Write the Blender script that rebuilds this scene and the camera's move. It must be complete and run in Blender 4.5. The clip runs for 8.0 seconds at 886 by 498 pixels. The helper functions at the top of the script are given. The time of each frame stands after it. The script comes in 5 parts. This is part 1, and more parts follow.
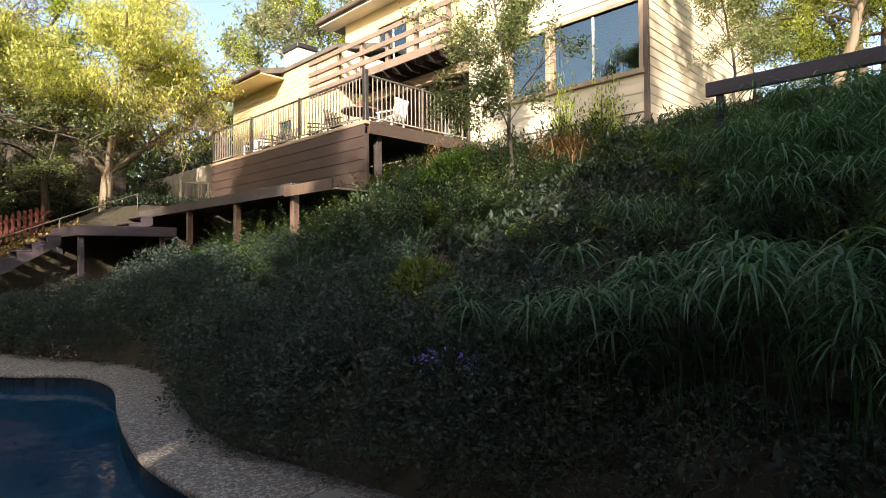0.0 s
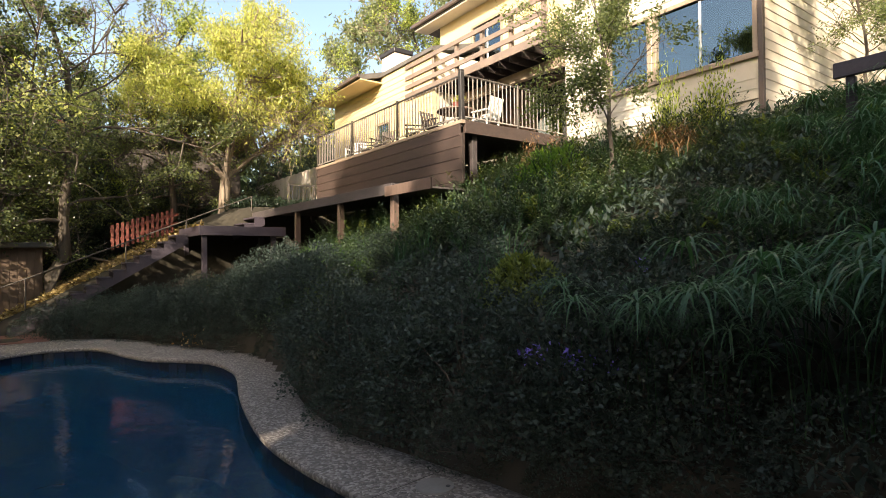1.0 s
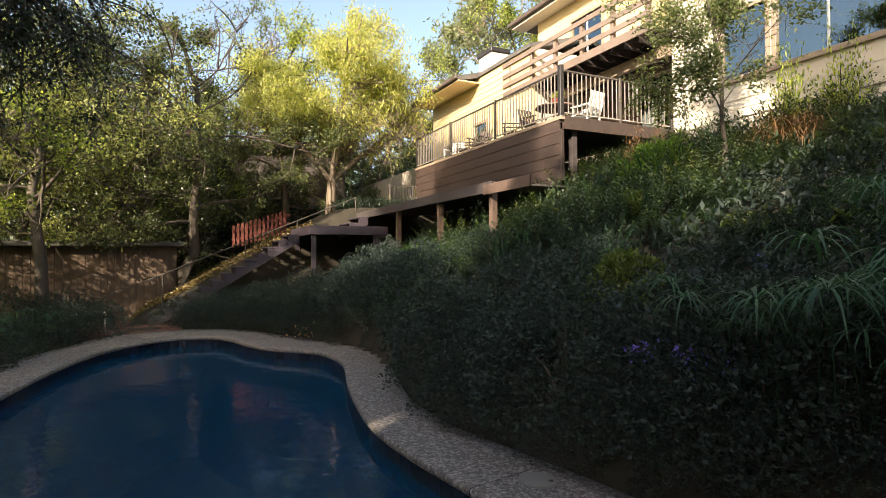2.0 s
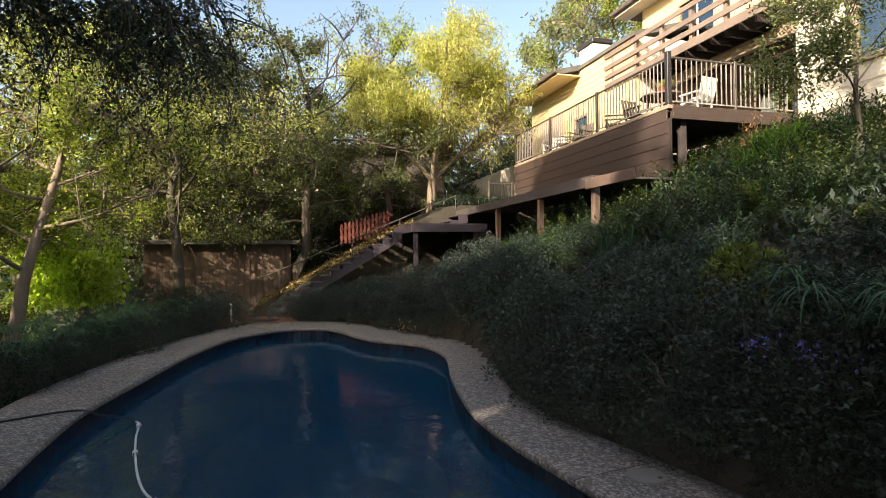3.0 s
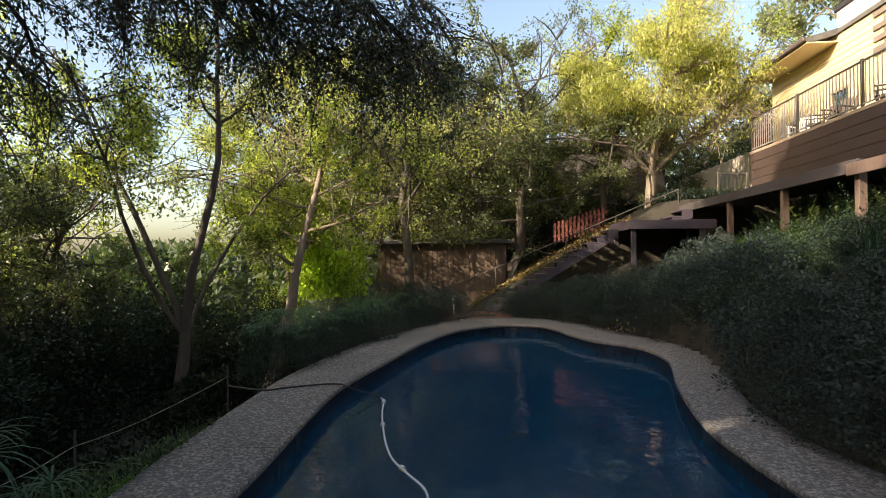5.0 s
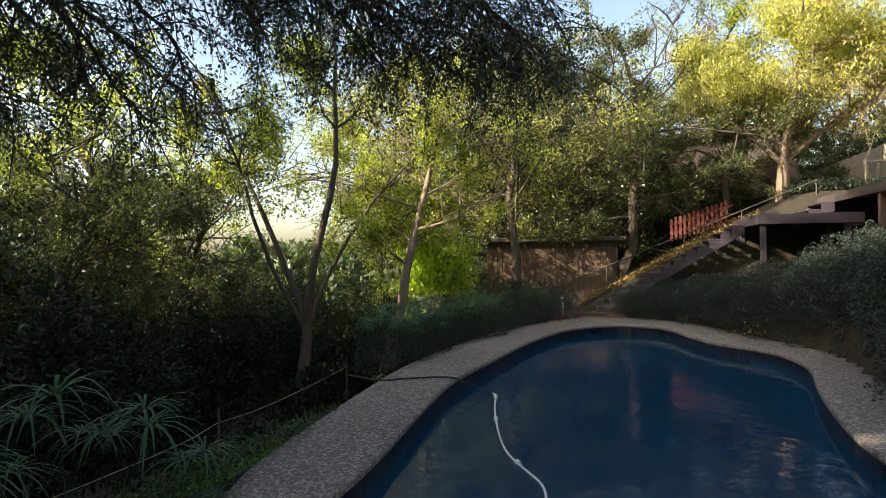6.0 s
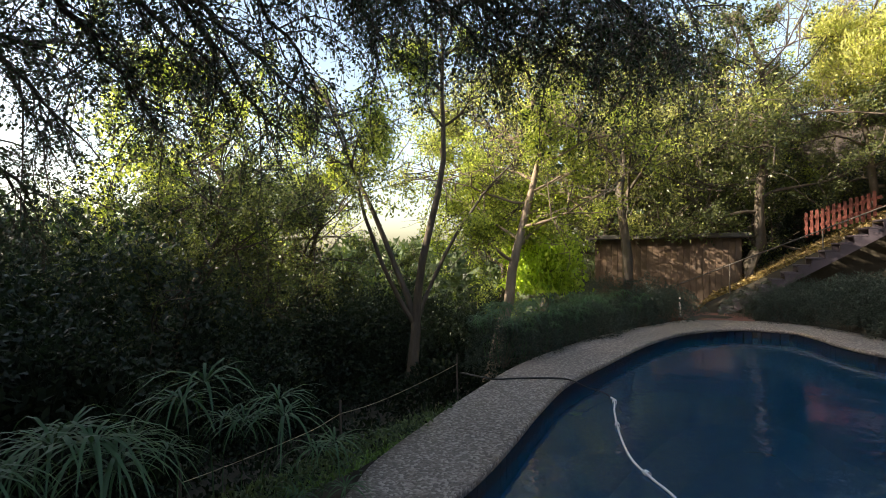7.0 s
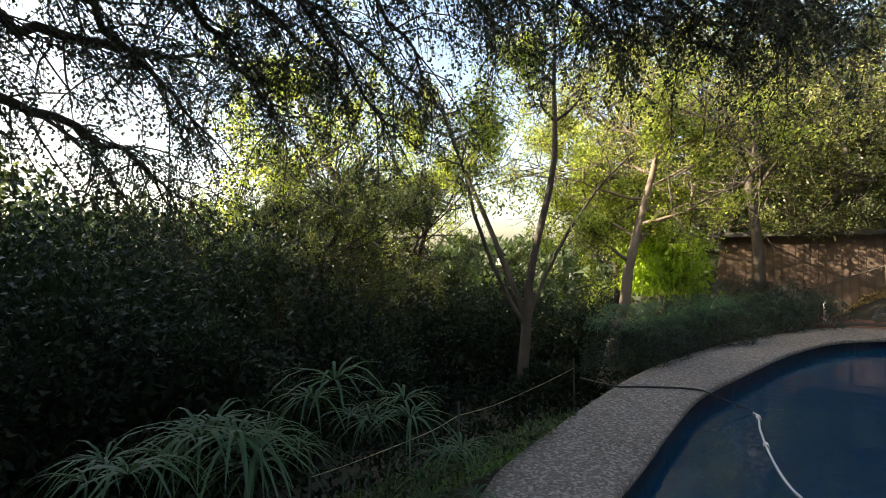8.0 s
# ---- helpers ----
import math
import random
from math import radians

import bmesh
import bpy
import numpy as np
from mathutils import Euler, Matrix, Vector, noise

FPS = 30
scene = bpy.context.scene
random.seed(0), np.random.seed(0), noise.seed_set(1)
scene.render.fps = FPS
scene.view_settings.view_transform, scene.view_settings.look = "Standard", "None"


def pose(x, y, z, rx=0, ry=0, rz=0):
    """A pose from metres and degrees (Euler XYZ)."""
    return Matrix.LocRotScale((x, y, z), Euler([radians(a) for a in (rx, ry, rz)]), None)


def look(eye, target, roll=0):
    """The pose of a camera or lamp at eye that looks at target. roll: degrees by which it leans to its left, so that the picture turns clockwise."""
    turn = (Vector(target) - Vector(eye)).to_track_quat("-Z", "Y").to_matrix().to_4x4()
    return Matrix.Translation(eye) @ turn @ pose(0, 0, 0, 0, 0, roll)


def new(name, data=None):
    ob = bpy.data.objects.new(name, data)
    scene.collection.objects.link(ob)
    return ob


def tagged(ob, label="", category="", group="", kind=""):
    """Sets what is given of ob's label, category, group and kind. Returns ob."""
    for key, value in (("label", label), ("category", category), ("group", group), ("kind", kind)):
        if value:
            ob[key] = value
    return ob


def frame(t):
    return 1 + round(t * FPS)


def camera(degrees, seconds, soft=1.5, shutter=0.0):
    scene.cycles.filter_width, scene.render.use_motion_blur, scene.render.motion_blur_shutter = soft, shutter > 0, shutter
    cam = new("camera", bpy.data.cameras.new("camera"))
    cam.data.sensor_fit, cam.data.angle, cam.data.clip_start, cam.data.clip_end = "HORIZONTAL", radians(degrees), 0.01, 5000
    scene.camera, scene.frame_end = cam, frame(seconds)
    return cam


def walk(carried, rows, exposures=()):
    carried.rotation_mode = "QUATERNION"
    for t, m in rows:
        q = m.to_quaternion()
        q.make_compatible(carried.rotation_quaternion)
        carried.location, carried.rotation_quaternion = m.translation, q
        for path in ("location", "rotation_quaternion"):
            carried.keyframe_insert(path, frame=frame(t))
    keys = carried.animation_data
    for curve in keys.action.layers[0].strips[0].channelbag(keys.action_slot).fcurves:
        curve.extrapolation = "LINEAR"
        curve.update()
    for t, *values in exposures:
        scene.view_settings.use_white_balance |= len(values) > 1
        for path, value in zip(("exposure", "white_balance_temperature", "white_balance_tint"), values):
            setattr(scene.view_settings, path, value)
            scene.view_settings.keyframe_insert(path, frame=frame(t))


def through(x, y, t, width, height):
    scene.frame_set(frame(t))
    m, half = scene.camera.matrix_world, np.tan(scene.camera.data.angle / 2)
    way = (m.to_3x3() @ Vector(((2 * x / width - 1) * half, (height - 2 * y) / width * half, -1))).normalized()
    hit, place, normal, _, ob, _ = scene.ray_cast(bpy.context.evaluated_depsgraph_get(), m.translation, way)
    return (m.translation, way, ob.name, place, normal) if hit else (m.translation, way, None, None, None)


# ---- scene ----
cam = camera(77.4, 8.0, 0.45)
PATH = [
    (0, (-0.375, 1.058, 1.777), (-0.373, 3.057, 1.798), -0.6),
    (0.5, (-0.421, 1.021, 1.758), (-0.573, 3.016, 1.779), -0.6),
    (1, (-0.459, 0.988, 1.745), (-0.786, 2.961, 1.767), -0.6),
    (1.5, (-0.487, 0.955, 1.729), (-0.982, 2.893, 1.753), -0.5),
    (3, (-0.492, 0.787, 1.659), (-1.475, 2.529, 1.681), -0.6),
    (3.5, (-0.479, 0.749, 1.638), (-1.608, 2.4, 1.66), -0.6),
    (4, (-0.487, 0.711, 1.653), (-1.761, 2.251, 1.677), -0.7),
    (4.5, (-0.464, 0.664, 1.681), (-1.887, 2.069, 1.704), -0.6),
    (6, (-0.513, 0.536, 1.615), (-2.275, 1.482, 1.641), -0.6),
    (6.5, (-0.593, 0.486, 1.603), (-2.433, 1.268, 1.628), -0.5),
    (7, (-0.668, 0.418, 1.608), (-2.571, 1.035, 1.631), -0.6),
    (7.5, (-0.781, 0.346, 1.613), (-2.73, 0.793, 1.635), -0.6),
    (8, (-0.896, 0.276, 1.617), (-2.879, 0.538, 1.638), -0.5),
]
walk(cam, [(t, look(eye, target, roll)) for t, eye, target, roll in PATH], [(0.0, 1.45, 7500, 9), (3.0, 1.32, 7500, 9), (4.5, 1.3, 7500, 9), (6.5, 1.56, 7500, 9), (8.0, 1.72, 7500, 9)])

# ---- light and exposure ----
world = bpy.data.worlds.new("sky")
scene.world = world
world.use_nodes = True
wn, wl = world.node_tree.nodes, world.node_tree.links
sky = wn.new("ShaderNodeTexSky")
sky.sky_type, sky.sun_disc = "NISHITA", False
SUN = Vector((-0.12, -0.88, 0.43)).normalized()
sky.sun_elevation, sky.sun_rotation = math.asin(SUN.z), math.atan2(SUN.x, SUN.y)
sky.air_density, sky.dust_density, sky.ozone_density = 1.0, 2.8, 1.0
wl.new(sky.outputs[0], wn["Background"].inputs[0])
wn["Background"].inputs[1].default_value = 0.15
sun = new("sun", bpy.data.lights.new("sun", "SUN"))
sun.data.energy, sun.data.angle, sun.data.color = 5.0, radians(0.6), (1.0, 0.93, 0.82)
sun.matrix_world = look(SUN * 60, (0, 0, 0))

# ---- materials ----


def material(name, color, rough=0.7, vary=0.25, scale=3.0, fine=40.0, bump=0.3, metal=0.0, stretch=(1, 1, 1), random_each=0.0, spec=0.5, stain=None):
    """A surface with broad stains and fine grain of its base colour, in real-world size."""
    m = bpy.data.materials.new(name)
    m.use_nodes = True
    n, l = m.node_tree.nodes, m.node_tree.links
    b = n["Principled BSDF"]
    b.inputs["Roughness"].default_value, b.inputs["Metallic"].default_value = rough, metal
    b.inputs["Specular IOR Level"].default_value = spec
    co, mp = n.new("ShaderNodeTexCoord"), n.new("ShaderNodeMapping")
    mp.inputs["Scale"].default_value = stretch
    l.new(co.outputs["Object"], mp.inputs[0])
    big, small = n.new("ShaderNodeTexNoise"), n.new("ShaderNodeTexNoise")
    big.inputs["Scale"].default_value, small.inputs["Scale"].default_value = scale, fine
    big.inputs["Detail"].default_value = 4
    for t in (big, small):
        l.new(mp.outputs[0], t.inputs["Vector"])
    add = n.new("ShaderNodeMath")
    add.operation = "ADD"
    half = n.new("ShaderNodeMath")
    half.operation, half.inputs[1].default_value = "MULTIPLY", 0.5
    l.new(small.outputs[0], half.inputs[0])
    l.new(big.outputs[0], add.inputs[0])
    l.new(half.outputs[0], add.inputs[1])
    last = add
    if random_each:
        info = n.new("ShaderNodeObjectInfo")
        k = n.new("ShaderNodeMath")
        k.operation, k.inputs[1].default_value, k.inputs[2].default_value = "MULTIPLY_ADD", random_each, -random_each / 2
        l.new(info.outputs["Random"], k.inputs[0])
        s = n.new("ShaderNodeMath")
        s.operation = "ADD"
        l.new(last.outputs[0], s.inputs[0])
        l.new(k.outputs[0], s.inputs[1])
        last = s
    ramp = n.new("ShaderNodeValToRGB")
    ramp.color_ramp.elements[0].position, ramp.color_ramp.elements[1].position = 0.35, 1.0
    ramp.color_ramp.elements[0].color = (*[c * (1 - vary) for c in (stain or color)], 1)
    ramp.color_ramp.elements[1].color = (*[min(1, c * (1 + vary)) for c in color], 1)
    l.new(last.outputs[0], ramp.inputs[0])
    l.new(ramp.outputs[0], b.inputs["Base Color"])
    if bump:
        bp = n.new("ShaderNodeBump")
        bp.inputs["Strength"].default_value, bp.inputs["Distance"].default_value = bump, 0.01
        l.new(small.outputs[0], bp.inputs["Height"])
        l.new(bp.outputs[0], b.inputs["Normal"])
    return m


def leafy(name, dark, light, through=0.4, rough=0.42, spec=0.4):
    """Leaves: each of its own shade, glossy above, letting light through."""
    m = bpy.data.materials.new(name)
    m.use_nodes = True
    n, l = m.node_tree.nodes, m.node_tree.links
    b, out = n["Principled BSDF"], n["Material Output"]
    geo = n.new("ShaderNodeNewGeometry")
    ramp = n.new("ShaderNodeValToRGB")
    ramp.color_ramp.elements[0].color, ramp.color_ramp.elements[1].color = (*dark, 1), (*light, 1)
    l.new(geo.outputs["Random Per Island"], ramp.inputs[0])
    l.new(ramp.outputs[0], b.inputs["Base Color"])
    b.inputs["Roughness"].default_value = rough
    b.inputs["Specular IOR Level"].default_value = spec
    tr, mix = n.new("ShaderNodeBsdfTranslucent"), n.new("ShaderNodeMixShader")
    gain = n.new("ShaderNodeMixRGB")
    gain.blend_type, gain.inputs[0].default_value, gain.inputs[2].default_value = "MULTIPLY", 1.0, (1.35, 1.45, 0.75, 1)
    l.new(ramp.outputs[0], gain.inputs[1])
    l.new(gain.outputs[0], tr.inputs[0])
    mix.inputs[0].default_value = through
    l.new(b.outputs[0], mix.inputs[1])
    l.new(tr.outputs[0], mix.inputs[2])
    l.new(mix.outputs[0], out.inputs[0])
    return m


def glassy(name, tint, rough=0.02, ior=1.45, waves=0.0, body=None, sheen=(1, 1, 1)):
    """A clear sheet: gloss by the angle, the rest passes through, tinted."""
    m = bpy.data.materials.new(name)
    m.use_nodes = True
    n, l = m.node_tree.nodes, m.node_tree.links
    n.remove(n["Principled BSDF"])
    gl, tr, mix, fr = n.new("ShaderNodeBsdfGlossy"), n.new("ShaderNodeBsdfTransparent"), n.new("ShaderNodeMixShader"), n.new("ShaderNodeFresnel")
    gl.inputs["Roughness"].default_value, gl.inputs["Color"].default_value = rough, (*sheen, 1)
    tr.inputs[0].default_value = (*tint, 1)
    fr.inputs[0].default_value = ior
    if waves:
        co = n.new("ShaderNodeTexCoord")
        a, b2 = n.new("ShaderNodeTexNoise"), n.new("ShaderNodeTexNoise")
        a.inputs["Scale"].default_value, b2.inputs["Scale"].default_value = 1.3, 7.0
        bp, bp2 = n.new("ShaderNodeBump"), n.new("ShaderNodeBump")
        bp.inputs["Strength"].default_value, bp.inputs["Distance"].default_value = 0.25 * waves, 0.05
        bp2.inputs["Strength"].default_value, bp2.inputs["Distance"].default_value = 0.2 * waves, 0.02
        for t, k in ((a, bp), (b2, bp2)):
            l.new(co.outputs["Object"], t.inputs["Vector"])
            l.new(t.outputs[0], k.inputs["Height"])
        l.new(bp.outputs[0], bp2.inputs["Normal"])
        l.new(bp2.outputs[0], gl.inputs["Normal"])
        l.new(bp2.outputs[0], fr.inputs["Normal"])
    under = tr
    if body:
        under, murk = n.new("ShaderNodeMixShader"), n.new("ShaderNodeBsdfDiffuse")
        murk.inputs[0].default_value = (*body, 1)
        under.inputs[0].default_value = 0.62
        l.new(tr.outputs[0], under.inputs[1])
        l.new(murk.outputs[0], under.inputs[2])
    l.new(fr.outputs[0], mix.inputs[0])
    l.new(under.outputs[0], mix.inputs[1])
    l.new(gl.outputs[0], mix.inputs[2])
    l.new(mix.outputs[0], n["Material Output"].inputs[0])
    return m


M_SOIL = material("soil", (0.03, 0.024, 0.016), 0.95, 0.4, 0.8, 12, 0.8)
M_AGG = material("exposed_aggregate", (0.22, 0.19, 0.17), 0.85, 0.3, 0.7, 60, 0.4)


def pebbles(m):
    """Small rounded stones of many browns and greys, proud of their cement."""
    n, l = m.node_tree.nodes, m.node_tree.links
    b = n["Principled BSDF"]
    co, vo, ed = n.new("ShaderNodeTexCoord"), n.new("ShaderNodeTexVoronoi"), n.new("ShaderNodeTexVoronoi")
    ed.feature = "DISTANCE_TO_EDGE"
    for t in (vo, ed):
        t.inputs["Scale"].default_value = 45
        l.new(co.outputs["Object"], t.inputs["Vector"])
    sep, ramp = n.new("ShaderNodeSeparateColor"), n.new("ShaderNodeValToRGB")
    l.new(vo.outputs["Color"], sep.inputs[0])
    e = ramp.color_ramp.elements
    e[0].color, e[1].color = (0.06, 0.048, 0.042, 1), (0.42, 0.37, 0.33, 1)
    mid = ramp.color_ramp.elements.new(0.55)
    mid.color = (0.16, 0.13, 0.115, 1)
    l.new(sep.outputs[0], ramp.inputs[0])
    old = b.inputs["Base Color"].links[0].from_socket
    mix = n.new("ShaderNodeMixRGB")
    mix.blend_type, mix.inputs[0].default_value = "MIX", 0.7
    l.new(old, mix.inputs[1])
    l.new(ramp.outputs[0], mix.inputs[2])
    l.new(mix.outputs[0], b.inputs["Base Color"])
    bp = n.new("ShaderNodeBump")
    bp.inputs["Strength"].default_value, bp.inputs["Distance"].default_value = 0.9, 0.012
    l.new(ed.outputs["Distance"], bp.inputs["Height"])
    l.new(bp.outputs[0], b.inputs["Normal"])


pebbles(M_AGG)
M_PLASTER = material("pool_plaster", (0.08, 0.25, 0.36), 0.6, 0.15, 0.8, 6, 0.1)
M_TILE = material("waterline_tile", (0.007, 0.01, 0.02), 0.25, 0.5, 9, 30, 0.1, random_each=0.6)
M_WATER = glassy("water", (0.14, 0.42, 0.6), 0.01, 1.26, 1.1, (0.001, 0.05, 0.11))
# blue sheen puts the reflected sky's colour into the gloss
M_GLASS = glassy("window_glass", (0.5, 0.55, 0.58), 0.01, 3.0, sheen=(0.72, 0.9, 1.0))
M_SIDING = material("cream_siding", (0.57, 0.5, 0.41), 0.6, 0.08, 0.6, 30, 0.15, stretch=(1, 1, 6), random_each=0.1)
M_CREAM = material("warm_cream_siding", (0.6, 0.47, 0.27), 0.6, 0.08, 0.6, 30, 0.15, stretch=(1, 1, 6), random_each=0.1)
M_TRIM = material("brown_trim", (0.085, 0.06, 0.05), 0.55, 0.2, 2, 30, 0.2)
M_TAN = material("tan_trim", (0.3, 0.22, 0.165), 0.6, 0.15, 2, 30, 0.2)
M_SKIRT = material("stained_boards", (0.045, 0.028, 0.023), 0.65, 0.35, 1.2, 25, 0.4, stretch=(1, 6, 12), random_each=0.3)
M_DECK = material("weathered_timber", (0.055, 0.043, 0.042), 0.75, 0.35, 1.5, 30, 0.5, stretch=(2, 6, 6), random_each=0.2)
M_RAILWOOD = material("pinkish_rail_paint", (0.19, 0.14, 0.115), 0.6, 0.2, 2, 30, 0.3, random_each=0.15)
M_POST = material("worn_post", (0.125, 0.078, 0.06), 0.75, 0.3, 3, 30, 0.4, stretch=(6, 6, 1), random_each=0.3)
M_PAVE = material("red_brown_pad", (0.16, 0.065, 0.048), 0.9, 0.3, 1.5, 30, 0.4)
M_STAIR = material("purple_brown_paint", (0.042, 0.031, 0.04), 0.6, 0.3, 2, 30, 0.3, random_each=0.2)
M_RAIL = material("bronze_metal", (0.32, 0.28, 0.25), 0.4, 0.2, 5, 40, 0.1, 0.3)
M_RAILPOST = material("brown_metal", (0.085, 0.07, 0.06), 0.45, 0.2, 5, 40, 0.1, 0.3)
M_RAILDARK = material("dark_metal", (0.035, 0.03, 0.03), 0.45, 0.2, 5, 40, 0.1, 0.3)
M_SHINGLE = material("roof_shingle", (0.1, 0.09, 0.085), 0.9, 0.3, 4, 60, 0.6)
M_CONCRETE = material("concrete", (0.5, 0.44, 0.38), 0.9, 0.2, 2, 40, 0.3)
M_LID = material("grey_lid_plastic", (0.2, 0.18, 0.165), 0.6, 0.15, 6, 50, 0.1)
M_PALE = material("pale_stucco", (0.62, 0.52, 0.45), 0.9, 0.12, 1, 40, 0.3)
M_SHED = material("brown_shed_boards", (0.11, 0.07, 0.047), 0.8, 0.3, 1.5, 25, 0.4, stretch=(6, 6, 1), random_each=0.3)
M_RED = material("red_stain", (0.13, 0.027, 0.016), 0.7, 0.3, 2, 25, 0.3, random_each=0.3)
M_FENCE = material("dark_fence", (0.07, 0.055, 0.05), 0.8, 0.3, 2, 25, 0.4, random_each=0.3)
M_WHITE = material("white_plastic", (0.8, 0.8, 0.78), 0.35, 0.05, 4, 30, 0.0)
M_BLACK = material("black_rubber", (0.015, 0.015, 0.015), 0.5, 0.2, 4, 40, 0.1)
M_ROPE = material("rope", (0.4, 0.34, 0.24), 0.9, 0.2, 20, 90, 0.3)
# near black, standing in for the unlit rooms behind the glass
M_DARKROOM = material("unlit_room_tone", (0.05, 0.045, 0.04), 0.9, 0.2, 1, 10, 0.0)
M_BARK = material("bark", (0.08, 0.062, 0.048), 0.9, 0.4, 4, 30, 1.0, stretch=(1, 1, 0.25))
M_PALEBARK = material("pale_bark", (0.2, 0.15, 0.11), 0.85, 0.3, 4, 30, 0.7, stretch=(1, 1, 0.3))
L_HEDGE = leafy("hedge_leaf", (0.026, 0.037, 0.032), (0.058, 0.08, 0.068), 0.2, 0.5, 0.25)
# near black: the gully's deep shade is put into this leaf colour
L_UNDER = leafy("shaded_undergrowth_leaf", (0.008, 0.014, 0.008), (0.02, 0.03, 0.017), 0.2, 0.6, 0.15)
# below a real leaf's tone: canopy shade is painted into the colour
L_SHADE = leafy("shade_darkened_leaf", (0.014, 0.025, 0.016), (0.032, 0.05, 0.03), 0.3)
L_COVER = leafy("groundcover_leaf", (0.025, 0.045, 0.025), (0.1, 0.14, 0.06), 0.3)
L_SHRUBBY = leafy("grey_green_stem_leaf", (0.022, 0.038, 0.026), (0.08, 0.105, 0.062), 0.3)
L_SPRAY = leafy("yellow_green_stem_leaf", (0.07, 0.09, 0.025), (0.22, 0.25, 0.07), 0.4)
L_SEDGE = leafy("sedge_blade", (0.018, 0.058, 0.034), (0.075, 0.15, 0.075), 0.35, 0.45, 0.35)
L_OAK = leafy("oak_leaf", (0.022, 0.036, 0.024), (0.2, 0.22, 0.085), 0.45, 0.36)
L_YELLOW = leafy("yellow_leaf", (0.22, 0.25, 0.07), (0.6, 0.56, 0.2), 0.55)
L_BOUGH = leafy("great_oak_leaf", (0.022, 0.034, 0.026), (0.07, 0.09, 0.05), 0.35, 0.36)
# green and olive ramps are widened to paint sunlit and shaded leaves
L_GREEN = leafy("green_leaf", (0.05, 0.085, 0.026), (0.52, 0.55, 0.15), 0.62)
L_OLIVE = leafy("olive_leaf", (0.045, 0.06, 0.028), (0.5, 0.5, 0.2), 0.6)
L_FAR = leafy("far_leaf", (0.035, 0.055, 0.022), (0.075, 0.1, 0.038), 0.3)
L_SAP = leafy("young_leaf", (0.08, 0.1, 0.045), (0.25, 0.28, 0.12), 0.45)
# lime tone raised: sunlight the bush hardly gets is put into it
L_LIME = leafy("sun_brightened_lime_leaf", (0.18, 0.28, 0.04), (0.6, 0.68, 0.14), 0.65)
L_BRIGHT = leafy("bright_green_leaf", (0.1, 0.19, 0.04), (0.22, 0.34, 0.07), 0.5)
L_GREY = leafy("grey_green_leaf", (0.12, 0.14, 0.08), (0.28, 0.3, 0.18), 0.45)
L_GRASS = leafy("grass_blade", (0.045, 0.095, 0.03), (0.19, 0.32, 0.09), 0.45)
L_DEAD = leafy("dead_frond", (0.1, 0.055, 0.028), (0.27, 0.15, 0.07), 0.3)
L_DRY = leafy("dry_leaf", (0.12, 0.07, 0.03), (0.45, 0.33, 0.14), 0.2)
L_PURPLE = leafy("purple_petal", (0.12, 0.08, 0.5), (0.3, 0.2, 0.8), 0.3)
L_FLOWER = leafy("pale_orange_petal", (0.6, 0.3, 0.12), (0.8, 0.55, 0.35), 0.3)

# ---- builders ----


def part(name, bm, mat=None, parent=None, label=""):
    """Links a bmesh or a mesh as one object under its thing."""
    if isinstance(bm, bmesh.types.BMesh):
        me = bpy.data.meshes.new(name)
        bm.to_mesh(me)
        bm.free()
    else:
        me = bm
    if mat and not me.materials:
        me.materials.append(mat)
    ob = new(name, me)
    if parent:
        ob.parent = parent
    if label:
        tagged(ob, label)
    return ob


def thing(name, label, category, at=Matrix(), group="", kind=""):
    ob = new(name)
    ob.empty_display_size = 0.2
    ob.matrix_world = at
    return tagged(ob, label, category, group, kind)


def box(x0, y0, z0, x1, y1, z1, bevel=0.006, bm=None):
    """A box between two corners with narrow bevels."""
    own = bm or bmesh.new()
    t = bmesh.new()
    bmesh.ops.create_cube(t, size=1)
    for v in t.verts:
        v.co = Vector(((x0 + x1) / 2 + v.co.x * (x1 - x0), (y0 + y1) / 2 + v.co.y * (y1 - y0), (z0 + z1) / 2 + v.co.z * (z1 - z0)))
    if bevel:
        bmesh.ops.bevel(t, geom=t.edges[:], offset=min(bevel, 0.3 * min(abs(x1 - x0), abs(y1 - y0), abs(z1 - z0))), segments=1, affect="EDGES")
    me = bpy.data.meshes.new("t")
    t.to_mesh(me)
    t.free()
    own.from_mesh(me)
    bpy.data.meshes.remove(me)
    return own


def mesh_np(name, verts, quads, mat=None, smooth=False):
    me = bpy.data.meshes.new(name)
    verts, quads = np.asarray(verts, np.float32), np.asarray(quads, np.int32)
    k = quads.shape[1]
    me.vertices.add(len(verts))
    me.vertices.foreach_set("co", verts.ravel())
    me.loops.add(quads.size)
    me.loops.foreach_set("vertex_index", quads.ravel())
    me.polygons.add(len(quads))
    me.polygons.foreach_set("loop_start", np.arange(0, quads.size, k, dtype=np.int32))
    me.polygons.foreach_set("loop_total", np.full(len(quads), k, np.int32))
    if smooth:
        me.polygons.foreach_set("use_smooth", np.ones(len(quads), bool))
    me.update(calc_edges=True)
    if mat:
        me.materials.append(mat)
    return me


def unit(a):
    return a / (np.linalg.norm(a, axis=-1, keepdims=True) + 1e-9)


